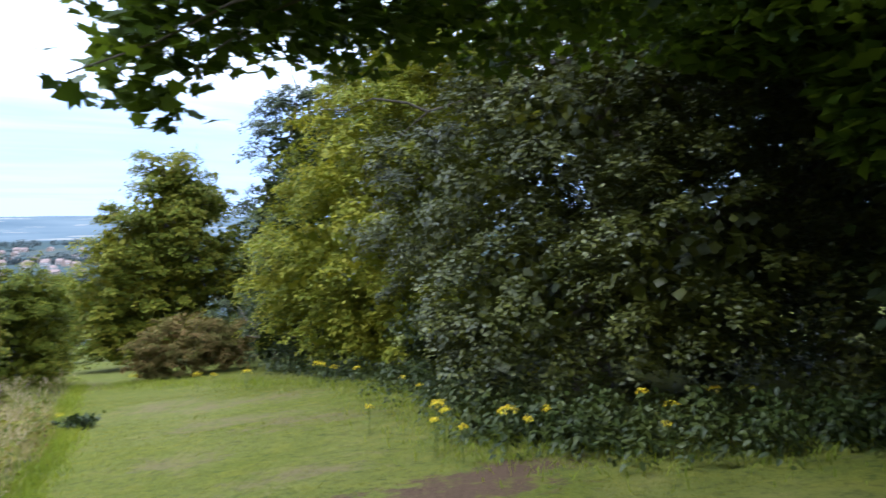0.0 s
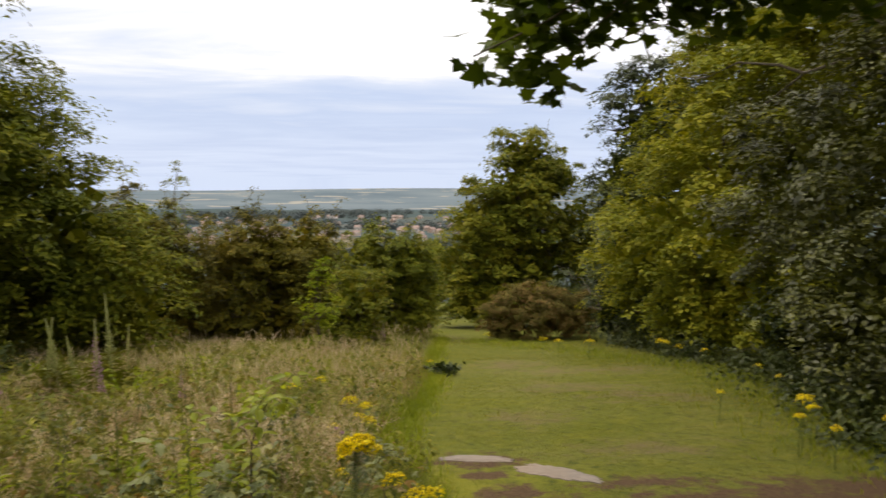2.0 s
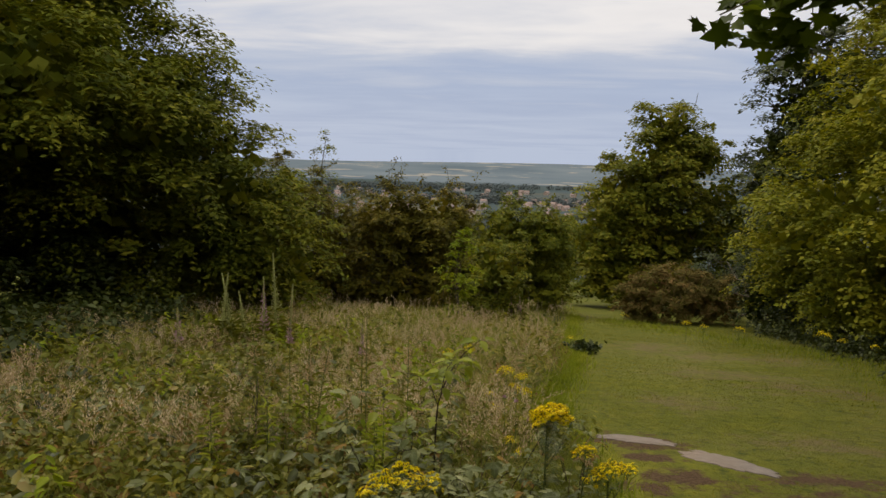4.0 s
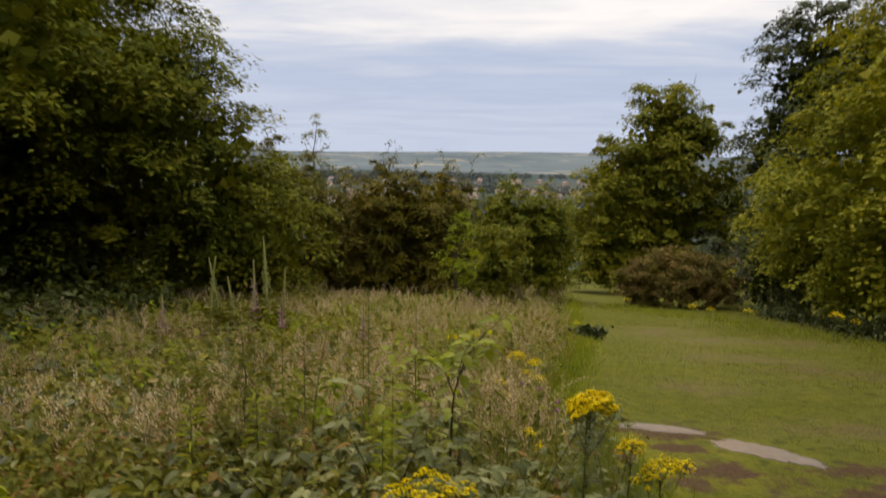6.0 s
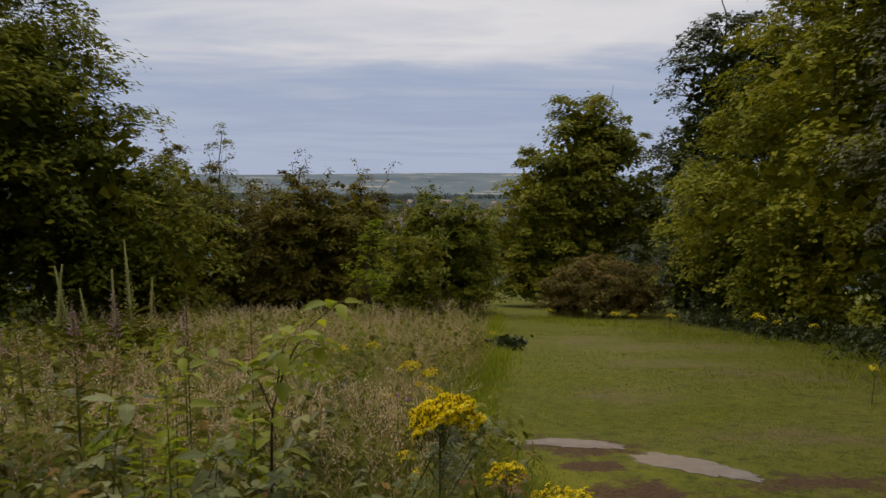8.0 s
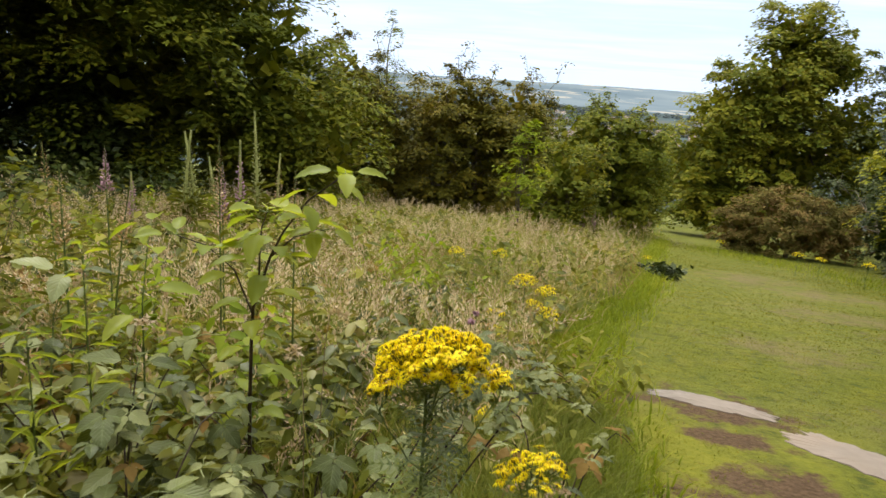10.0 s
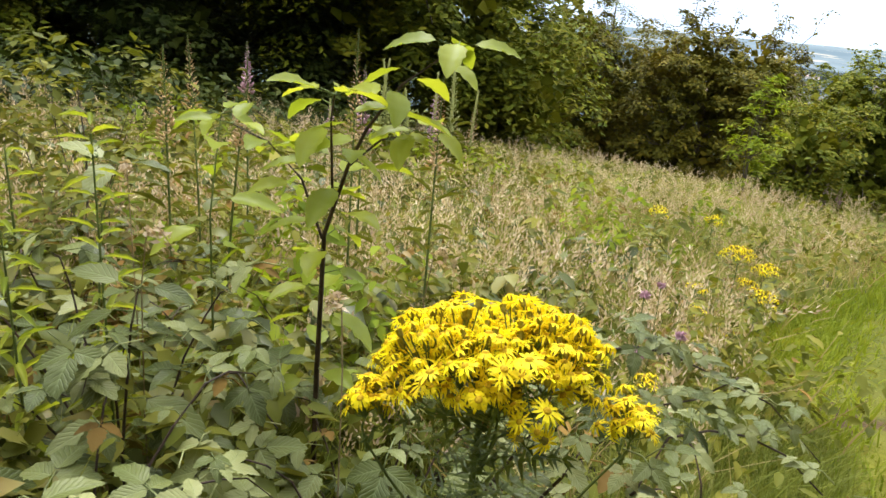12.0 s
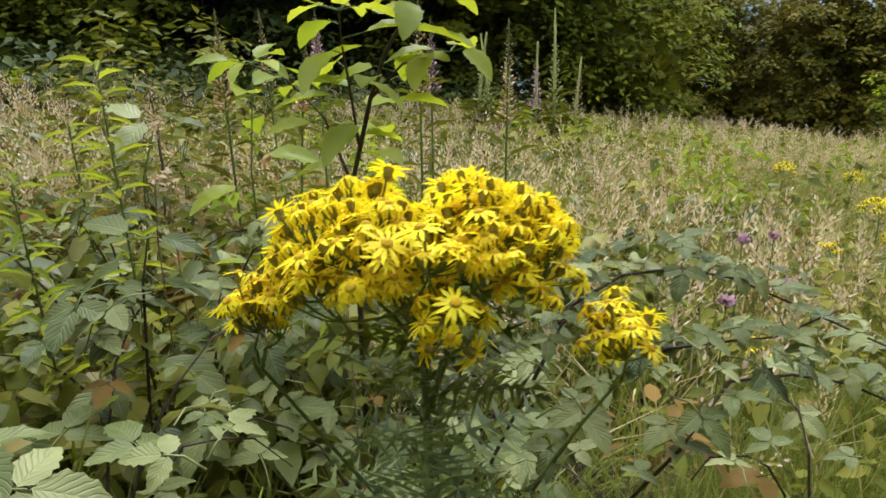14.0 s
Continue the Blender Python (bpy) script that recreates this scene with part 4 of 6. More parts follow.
def build_meadow():
    rng = np.random.default_rng(4)
    # green blades
    pos, sc = [], []
    for n, y0, y1, x0, hlo, hhi, w in ((26000, 1.5, 6.5, -5, 0.18, 0.48, 0.006), (64000, 6.5, 20, -10, 0.25, 0.55, 0.010), (9000, 20, 30, -10, 0.25, 0.6, 0.02)):
        x, y = scatter(rng, n, y0, y1, x0, 0.0, 0.16)
        gap = np.interp(y, EDGE_Y, EDGE_X) - x
        h = (hlo + (hhi - hlo) * rng.random(len(x))) * np.where(y < 6.2, np.clip(0.16 + gap * 0.85, 0.16, 1), np.clip(0.10 + gap * 0.5, 0.10, 1))
        pos.append(np.stack([x, y, land(x, y) - 0.01], 1))
        sc.append(np.stack([w * (0.6 + 0.8 * rng.random(len(x))), h * (0.2 + 0.6 * rng.random(len(x))), h], 1))
    pos, sc = np.concatenate(pos), np.concatenate(sc)
    x, y = 0.05 + 0.75 * rng.random(9000), 4.15 + 2.0 * rng.random(9000)
    ok = (x < np.interp(y, EDGE_Y, EDGE_X) + 0.02) & (off_track(x, y) > 0.35)
    x, y = x[ok], y[ok]
    h = 0.14 + 0.26 * rng.random(len(x)) * np.clip(0.3 + (np.interp(y, EDGE_Y, EDGE_X) - x) * 2.2, 0.3, 1)
    pos = np.concatenate([pos, np.stack([x, y, land(x, y) - 0.01], 1)])
    sc = np.concatenate([sc, np.stack([0.0045 * (0.6 + 0.8 * rng.random(len(x))), h * (0.2 + 0.5 * rng.random(len(x))), h], 1)])
    meadow_layer("meadow_grass", "tall green meadow grass leaning every way", "grass", batch("meadow_grass", BLADE_V, BLADE_F, pos, upright(rng, len(pos), 0.3), sc, BLADE))
    # straw and its panicles
    pos, sc, ppos, psc = [], [], [], []
    for n, y0, y1, x0, w, pl in ((2600, 4.6, 7.0, -5, 0.004, 0.15), (8500, 7.0, 19, -8, 0.006, 0.16), (2500, 19, 28, -9, 0.012, 0.18)):
        x, y = scatter(rng, n, y0, y1, x0, 0.5, 0.55)
        lush = 0.5 + 0.5 * np.sin(x * 1.7 + 0.6 * y) * np.sin(y * 0.9 - x * 0.7)
        ok = rng.random(len(x)) < 0.15 + 0.85 * lush
        x, y = x[ok], y[ok]
        h = (0.30 + 0.38 * rng.random(len(x))) * (0.68 + 0.42 * lush[ok])
        g = land(x, y)
        pos.append(np.stack([x, y, g - 0.01], 1))
        sc.append(np.stack([np.full(len(x), w), np.ones(len(x)), h], 1))
        q = rng.random(len(x)) < 0.75
        ppos.append(np.stack([x, y, g + h * 0.97 - pl * 0.4], 1)[q])
        s = pl * (0.7 + 0.7 * rng.random(q.sum()))
        psc.append(np.stack([s, s, s], 1))
    pos, sc, ppos, psc = map(np.concatenate, (pos, sc, ppos, psc))
    meadow_layer("dry_grass_stalks", "dry straw-coloured grass stalks standing in the meadow", "grass", batch("dry_grass_stalks", STALK_V, STALK_F, pos, upright(rng, len(pos), 0.22), sc, STRAW))
    pv, pf = plume_template(random.Random(2))
    meadow_layer("grass_seed_heads", "pale pinkish-brown grass seed heads", "grass", batch("grass_seed_heads", pv, pf, ppos, upright(rng, len(ppos), 0.45), psc, PLUME))
    # straw blades low down
    x, y = scatter(rng, 11000, 4.8, 18, -8, 0.3, 0.3)
    h = 0.2 + 0.3 * rng.random(len(x))
    meadow_layer("withered_grass_blades", "withered bent grass blades", "grass", batch("withered_grass_blades", BLADE_V, BLADE_F, np.stack([x, y, land(x, y)], 1), upright(rng, len(x), 0.35), np.stack([np.full(len(x), 0.008), h * 0.7, h], 1), STRAW))

    # leafy weeds: leaves up short stems
    def weeds(name, label, n, y0, y1, x0, per, lo, hi, leaf, material, clear, bias=None, fine=False):
        x, y = scatter(rng, n, y0, y1, x0, 0.25, clear)
        if bias is not None:
            k = rng.random(len(x)) < bias(x, y)
            x, y = x[k], y[k]
        h = lo + (hi - lo) * rng.random(len(x))
        t = rng.random((len(x), per)) ** 0.8
        a = rng.random((len(x), per)) * 6.283
        r = 0.06 + 0.05 * rng.random((len(x), per))
        px, py = x[:, None] + r * np.cos(a) * (1.2 - t), y[:, None] + r * np.sin(a) * (1.2 - t)
        pz = land(x, y)[:, None] + 0.05 + t * h[:, None]
        p = np.stack([px, py, pz], 2).reshape(-1, 3)
        nrm = np.stack([np.cos(a) * 0.4, np.sin(a) * 0.4, np.ones_like(a)], 2).reshape(-1, 3) + rng.normal(size=(len(p), 3)) * 0.3
        s = leaf * (0.6 + 0.8 * rng.random(len(p)))
        meadow_layer(name, label, "weeds", batch(name, FINE_V if fine else LEAF_V, FINE_F if fine else LEAF_F, p, frames_from(nrm, a.reshape(-1)), s, material))

    weeds("meadow_weeds", "green leafy weeds among the grass", 4200, 2.0, 7.0, -6, 16, 0.12, 0.5, 0.052, WEED, 0.3, lambda x, y: np.where((y < 5.6) & (x > -0.35), 0.12, 0.85), True)
    weeds("far_meadow_weeds", "green leafy weeds farther down the meadow", 9000, 7.0, 18.0, -10, 15, 0.2, 0.62, 0.105, WEED, 0.3, lambda x, y: np.where(x > -1.6 + 0.08 * (y - 7), 0.07, np.clip(0.35 - 0.10 * (x + 3), 0.25, 0.8)))
    weeds("withered_weeds", "withered brown and yellow weed leaves", 5000, 2.2, 14.0, -8, 12, 0.1, 0.42, 0.055, RUST, 0.3, lambda x, y: (0.3 + 0.6 * (np.sin(x * 1.3 + y) > 0)) * np.where(x > -1.2, 0.08, 1.0), True)
    weeds("bramble_undergrowth", "low bramble and dock leaves tangled in the meadow", 3400, 2.2, 8.5, -6, 15, 0.14, 0.50, 0.082, BRAMBLE_MASS, 0.45, lambda x, y: np.where(x < -0.5, 0.35 + 0.6 * (np.sin(x * 1.9 - 0.7 * y) > -0.1), 0.03), True)
    weeds("tall_herbs", "tall fresh green herbs standing out of the grass", 1000, 2.6, 13.0, -6, 30, 0.35, 0.72, 0.062, LIME, 0.55, lambda x, y: 0.75 * (np.sin(x * 2.1 + 0.8 * y) * np.sin(y * 1.3 - 0.6 * x) > 0.35) * (x < -0.4), True)
    weeds("nettle_bank", "bank of nettles under the hedge trees", 2600, 4.0, 14.0, -11, 16, 0.5, 1.0, 0.11, DARK, 0.3, lambda x, y: (x < -5.2 - 0.1 * (y - 8)) * 1.0)


build_meadow()


def build_lawn():
    rng = np.random.default_rng(9)
    pos, sc = [], []
    for n, y0, y1, wmax, h0, w in ((110000, 3.6, 9.5, 5.5, 0.013, 0.006), (60000, 9.5, 24, 6.0, 0.018, 0.010)):
        y = y0 + (y1 - y0) * rng.random(n) ** 1.15
        x = np.interp(y, EDGE_Y, EDGE_X) - 0.1 + wmax * rng.random(n)
        ok = np.ones(n, bool)
        for cx, cy, rx, ry in ((2.75, 5.15, 1.1, 0.6), (3.6, 5.3, 1.1, 0.5), (1.42, 5.85, 0.3, 0.24), (2.1, 5.15, 0.55, 0.3), (0.62, 6.9, 0.15, 0.26), (1.25, 6.45, 0.25, 0.15), (1.24, 7.02, 0.36, 0.5), (1.85, 6.35, 0.55, 0.42), (2.5, 6.0, 0.5, 0.15), (4.4, 5.6, 1.0, 0.36), (3.8, 11.9, 1.0, 0.6), (4.1, 14.6, 1.0, 0.7), (3.4, 16.0, 0.9, 1.0)):
            ok &= ((x - cx) / rx) ** 2 + ((y - cy) / ry) ** 2 + 0.5 * rng.normal(size=n) > 1
        x, y = x[ok], y[ok]
        h = h0 * (0.5 + rng.random(len(x)))
        pos.append(np.stack([x, y, land(x, y) - 0.004], 1))
        sc.append(np.stack([w * (0.6 + 0.8 * rng.random(len(x))), h * 0.7, h], 1))
    pos, sc = np.concatenate(pos), np.concatenate(sc)
    meadow_layer("short_grass", "short trodden grass of the path", "grass", batch("short_grass", [(-0.5, 0, 0), (0.5, 0, 0), (0, 0.8, 1)], [(0, 1, 2)], pos, upright(rng, len(pos), 1.1), sc, LAWN))
    # lush verge along both sides
    pos, sc = [], []
    for line, n, spread in (([(7.6, 3.4), (5.6, 5.6), (5.5, 7.0), (6.6, 10.5), (7.4, 14.2), (6.2, 18.2), (4.6, 22.0), (3.9, 25.0)], 8000, 0.55),
                            ([(0.45, 4.7), (0.5, 5.8), (0.36, 7.8), (0.5, 9.0), (1.35, 13.0), (1.7, 18.0), (2.9, 26.0)], 15000, 0.17)):
        t = rng.random(n) * (len(line) - 1)
        i = np.minimum(t.astype(int), len(line) - 2)
        l = np.array(line)
        p = l[i] + (l[i + 1] - l[i]) * (t - i)[:, None] + rng.normal(size=(n, 2)) * spread
        ok = off_track(p[:, 0], p[:, 1]) > 0.3
        p = p[ok]
        h = 0.04 + 0.13 * rng.random(len(p)) ** 1.5
        pos.append(np.stack([p[:, 0], p[:, 1], land(p[:, 0], p[:, 1]) - 0.005], 1))
        sc.append(np.stack([0.010 * (0.6 + 0.8 * rng.random(len(p))), h * 0.6, h], 1))
    pos, sc = np.concatenate(pos), np.concatenate(sc)
    meadow_layer("verge_grass", "lush green verge grass beside the path", "grass", batch("verge_grass", BLADE_V, BLADE_F, pos, upright(rng, len(pos), 0.25), sc, VERGE))


build_lawn()


def build_undergrowth():
    """Nettles and young shoots along the foot of the wood."""
    rng = np.random.default_rng(19)
    line = np.array([(8.6, 2.6), (6.6, 4.6), (5.9, 6.0), (6.0, 7.2), (7.2, 10.6), (8.2, 14.0), (8.2, 17.5), (7.8, 21.5)])
    n = 620
    t = rng.random(n) ** 1.4 * (len(line) - 1)
    i = np.minimum(t.astype(int), len(line) - 2)
    c = line[i] + (line[i + 1] - line[i]) * (t - i)[:, None] + rng.normal(size=(n, 2)) * (0.45, 0.4)
    per = 26
    h = 0.2 + 0.4 * rng.random((n, 1))
    f = rng.random((n, per))
    a = rng.random((n, per)) * 6.283
    r = 0.14 * (1.15 - f)
    p = np.stack([c[:, :1] + r * np.cos(a), c[:, 1:] + r * np.sin(a), land(c[:, 0], c[:, 1])[:, None] + 0.04 + f * h], 2).reshape(-1, 3)
    nrm = np.stack([np.cos(a) * 0.5, np.sin(a) * 0.5, np.ones_like(a)], 2).reshape(-1, 3) + rng.normal(size=(len(p), 3)) * 0.3
    meadow_layer("wood_edge_nettles", "nettles and shoots along the foot of the wood", "weeds", batch("wood_edge_nettles", FINE_V, FINE_F, p, frames_from(nrm, a.reshape(-1)), 0.085 * (0.6 + 0.8 * rng.random(len(p))), DARK))


build_undergrowth()


# ---------------------------------------------------------------- ragwort
def head_mesh(name, petals, seed, droop):
    """One flower head: a cup, a domed disc, strap petals; the stalk end at the origin, facing up."""
    rng = random.Random(seed)
    v, f, mi = [], [], []
    rings = [(-0.001, 0.0011), (0.001, 0.0029), (0.006, 0.0034), (0.0075, 0.0038)]
    n = 8
    for z, r in rings:
        for s in range(n):
            a = 2 * math.pi * s / n
            v.append((r * math.cos(a), r * math.sin(a), z))
    for i in range(3):
        for s in range(n):
            f.append((i * n + s, i * n + (s + 1) % n, (i + 1) * n + (s + 1) % n, (i + 1) * n + s)); mi.append(2)
    k = len(v)
    for s in range(n):
        a = 2 * math.pi * s / n
        v.append((0.0028 * math.cos(a), 0.0028 * math.sin(a), 0.0095))
    v.append((0, 0, 0.0105))
    for s in range(n):
        f.append((3 * n + s, 3 * n + (s + 1) % n, k + (s + 1) % n, k + s)); mi.append(1)
        f.append((k + s, k + (s + 1) % n, k + n)); mi.append(1)
    for p in range(petals):
        a = 2 * math.pi * (p + rng.uniform(-0.2, 0.2)) / petals
        ln, w = rng.uniform(0.0090, 0.0130), 0.0014
        d = droop + rng.uniform(-0.25, 0.3)
        ca, sa = math.cos(a), math.sin(a)
        k = len(v)
        for t, ww in ((0.0, 0.7), (0.55, 1.1), (1.0, 0.35)):
            r = 0.0036 + ln * t * math.cos(d * t)
            z = 0.0078 - ln * t * math.sin(d * t)
            v.append((r * ca - w * ww * sa, r * sa + w * ww * ca, z))
            v.append((r * ca + w * ww * sa, r * sa - w * ww * ca, z))
        f += [(k, k + 1, k + 3, k + 2), (k + 2, k + 3, k + 5, k + 4)]
        mi += [0, 0]
    me = mesh_of(name, v, f, PETAL, DISC, CUP)
    me.polygons.foreach_set("material_index", np.array(mi, np.int32))
    me.update()
    return me


HEADS = [head_mesh("flower_head", 13, 1, 0.3), head_mesh("flower_head", 13, 2, 0.7), head_mesh("flower_head", 12, 3, 0.05), head_mesh("flower_head", 13, 4, 1.1), head_mesh("flower_head", 13, 5, 0.45)]
FAR_HEADS = [head_mesh("flower_head", 7, 5, 0.4), head_mesh("flower_head", 7, 6, 0.8)]


def ragwort_leaf(seed):
    """A deeply cut leaf: toothed side lobes along a midrib."""
    rng = random.Random(seed)
    v, f = [], []
    n = 9
    for i in range(n):
        t = i / (n - 1)
        w = 0.30 * math.sin(math.pi * (0.1 + 0.85 * t)) + 0.03
        z = 0.18 * math.sin(t * 2.4) - 0.15 * t * t
        v.append((0, t, z))
        for s in (-1, 1):
            v += [(s * w * rng.uniform(0.8, 1.2), t + 0.10, z + 0.05 * rng.uniform(-1, 1)), (s * 0.035, t + 0.055, z)]
    for i in range(n - 1):
        k = i * 5
        f += [(k, k + 5, k + 2), (k, k + 2, k + 1), (k, k + 4, k + 5), (k, k + 3, k + 4)]
    return mesh_of("leaf", v, f, RAGLEAF)


RAG_LEAVES = [ragwort_leaf(s) for s in range(4)]


def ragwort(x, y, top, radius, count, seed, label, group, side=(), fine=True, dome=0.45, stem_r=0.0045, leaves=16):
    """A ragwort: ribbed stem, branching stalks, cut leaves and a domed head of yellow flowers. side: smaller heads (x, y, z, radius, count)."""
    rng = random.Random(seed)
    g = at_ground(x, y)
    ob = thing("ragwort_plant", (x, y, g), label, "flower", group)
    height = top - g
    fork = Vector((rng.uniform(-0.01, 0.01), rng.uniform(-0.01, 0.01), height - max(0.105, radius * 1.15)))
    pieces = [tube(bent((0, 0, -0.05), fork, 0, rng, 6, 0.012), [stem_r * (1.2 - 0.06 * i) for i in range(7)], 6)]
    meshes = HEADS if fine else FAR_HEADS
    heads = []

    def corymb(c, r, n, start, lift):
        hubs = []

        def tilt(a, q):
            return 0.26 * r * q * (math.cos(a) * 0.67 - math.sin(a) * 0.74) if fine else 0

        arms = []
        for i in range(7 if n > 100 else 3):
            a, q = i * 2.4 + 0.5, 0.25 + 0.3 * (i % 3) / 2
            end = c + Vector((math.cos(a) * q * r, math.sin(a) * q * r, -max(0.045, 0.62 * r) - lift * r * q * q + tilt(a, q)))
            low = start - Vector((0, 0, rng.uniform(-0.01, 0.07) * min(1.0, r / 0.09)))
            pieces.append(tube(bent(low, end, -0.10, rng, 4, 0.05), [stem_r * 0.46 * (1 - 0.09 * k) for k in range(5)], 6))
            arms.append(end)
        for i in range(max(4, n // 12)):
            a, q = i * 2.4, math.sqrt((i + 0.5) / max(4, n // 12)) * 0.85
            hub = c + Vector((math.cos(a) * q * r, math.sin(a) * q * r, -0.032 - lift * r * q * q - rng.uniform(0, 0.03) + tilt(a, q)))
            arm = min(arms, key=lambda e: (e - hub).length)
            pieces.append(tube(bent(arm, hub, -0.08, rng, 3, 0.04), [stem_r * 0.30 * (1 - 0.08 * k) for k in range(4)], 5))
            hubs.append(hub)
        for i in range(n):
            a, q = i * 2.39996, math.sqrt((i + 0.5) / n)
            p = c + Vector((math.cos(a) * q * r + rng.uniform(-0.007, 0.007), math.sin(a) * q * r + rng.uniform(-0.007, 0.007), -lift * r * q ** 2.2 + rng.uniform(-0.032 if n < 100 else -0.044, 0.008) + (0.26 * r * q * (math.cos(a) * 0.67 - math.sin(a) * 0.74) if fine else 0) - (0.03 * r / 0.12 if abs(math.cos(a - 0.9)) * q < 0.18 else 0)))
            hub = min(hubs, key=lambda h: (h - p).length)
            up = (p - hub).normalized() + Vector((math.cos(a) * q * 0.15, math.sin(a) * q * 0.15, 0.55)) + (Vector((-0.62, 0.66, 0.0)) * rng.uniform(0.6, 1.5)) + Vector((rng.uniform(-0.3, 0.3), rng.uniform(-0.3, 0.3), 0))
            if fine:
                pieces.append(tube(bent(hub, p, -0.08, rng, 3, 0.02), [stem_r * 0.2, stem_r * 0.17, stem_r * 0.16, stem_r * 0.2], 4))
            heads.append((p, up.normalized()))

    corymb(Vector((0, 0, height)), radius, count, fork, dome)
    for sx, sy, sz, sr, sn in side:
        tip = Vector((sx - x, sy - y, sz - g))
        start = Vector((0, 0, max(0.1, tip.z - 0.22)))
        mid = tip - Vector((0, 0, 0.06))
        pieces.append(tube(bent(start, mid, -0.12, rng, 5, 0.02), [stem_r * 0.5 * (1 - 0.07 * k) for k in range(6)], 5))
        corymb(tip, sr, sn, mid, 0.6)
    part("stem", mesh_of("stem", *join(*pieces), STEM_GREEN), ob, "branching green stems")
    for p, up in heads:
        q = up.to_track_quat("Z", "Y").to_matrix().to_4x4()
        s = rng.uniform(0.74, 1.0) * (1.0 if fine else 2.3)
        part("flower_head", rng.choice(meshes), ob, "", Matrix.Translation(p) @ q @ Matrix.Rotation(rng.uniform(0, 6.28), 4, "Z") @ Matrix.Scale(s, 4))
    for i in range(leaves):
        t = ((i + 0.5) / leaves) ** 0.6
        a = i * 2.4 + rng.uniform(-0.4, 0.4)
        z = 0.05 + t * (fork.z - 0.02)
        ln = (0.17 - 0.09 * t) * rng.uniform(0.8, 1.2)
        m = Matrix.Translation((0, 0, z)) @ Matrix.Rotation(a, 4, "Z") @ Matrix.Rotation(rng.uniform(0.0, 0.6), 4, "X") @ Matrix.Scale(ln, 4)
        part("leaf", RAG_LEAVES[i % 4], ob, "", m)
    return ob


ragwort(0.147, 4.056, 0.277, 0.098, 520, 1, "tall ragwort in full yellow bloom among brambles", "ragwort by the brambles", side=((0.078, 3.965, 0.220, 0.019, 26), (0.266, 4.117, 0.203, 0.020, 26)), dome=0.34, stem_r=0.0037, leaves=84)
ragwort(0.345, 4.10, 0.05, 0.066, 70, 2, "shorter ragwort with a round yellow head", "ragwort by the brambles")
ragwort(0.475, 4.02, 0.0, 0.085, 95, 3, "yellow ragwort leaning beside the muddy path", "ragwort by the brambles", side=((0.40, 4.0, -0.05, 0.06, 40), (0.575, 4.04, -0.01, 0.05, 34)))
ragwort(-0.50, 2.84, 0.46, 0.10, 98, 4, "ragwort with loose yellow heads above the weeds", "ragwort by the brambles", side=((-0.39, 2.86, 0.43, 0.06, 36), (-0.60, 2.8, 0.40, 0.04, 20)))
ragwort(0.04, 3.60, -0.03, 0.07, 50, 5, "low ragwort in yellow bloom among bramble leaves", "ragwort by the brambles", side=((-0.02, 3.62, -0.10, 0.05, 22),))
for i, (x, y, z, r, n) in enumerate(((0.0, 7.84, -0.69, 0.09, 26), (0.17, 7.80, -0.75, 0.06, 18), (0.10, 7.72, -0.84, 0.05, 12), (0.21, 7.70, -0.88, 0.07, 20), (-0.16, 7.66, -0.92, 0.05, 10), (-0.12, 7.45, -0.98, 0.05, 10), (0.06, 7.36, -1.0, 0.05, 12),
                                     (-0.48, 10.17, -1.13, 0.07, 14), (-0.69, 8.78, -0.81, 0.07, 14), (1.42, 14.3, -2.0, 0.06, 10), (0.0, 5.75, -0.62, 0.04, 8), (0.06, 5.6, -0.66, 0.03, 6))):
    ragwort(x, y, z, r, n, 20 + i, "small ragwort flowering yellow at the meadow edge", "ragwort along the meadow edge", fine=False, stem_r=0.004, leaves=9)
for i, (x, y, h, r, n) in enumerate(((4.56, 6.84, 0.62, 0.09, 24), (4.72, 6.95, 0.5, 0.06, 14), (4.42, 6.7, 0.45, 0.05, 12), (4.45, 6.2, 0.42, 0.05, 12), (4.95, 6.1, 0.55, 0.10, 28), (5.15, 6.0, 0.42, 0.05, 12), (5.5, 6.1, 0.48, 0.05, 10), (6.0, 5.2, 0.65, 0.06, 12), (6.2, 5.0, 0.5, 0.07, 12), (5.9, 4.8, 0.35, 0.05, 8),
                                     (4.68, 17.94, 0.5, 0.12, 22), (5.0, 17.6, 0.45, 0.1, 16), (5.43, 16.41, 0.5, 0.12, 22), (6.86, 15.4, 0.55, 0.12, 24), (6.6, 15.0, 0.6, 0.12, 26), (7.1, 15.2, 0.45, 0.1, 16), (6.9, 13.6, 0.5, 0.08, 14), (6.41, 10.81, 0.5, 0.06, 10), (4.6, 8.6, 0.4, 0.05, 9), (3.8, 21.5, 0.45, 0.12, 14), (6.0, 9.6, 0.45, 0.05, 8), (7.2, 5.2, 0.5, 0.07, 10), (7.6, 5.0, 0.45, 0.06, 9))):
    ragwort(x, y, at_ground(x, y) + h, r, n, 60 + i, "yellow ragwort in the grass below the trees", "ragwort below the trees", fine=False, stem_r=0.005, leaves=8)


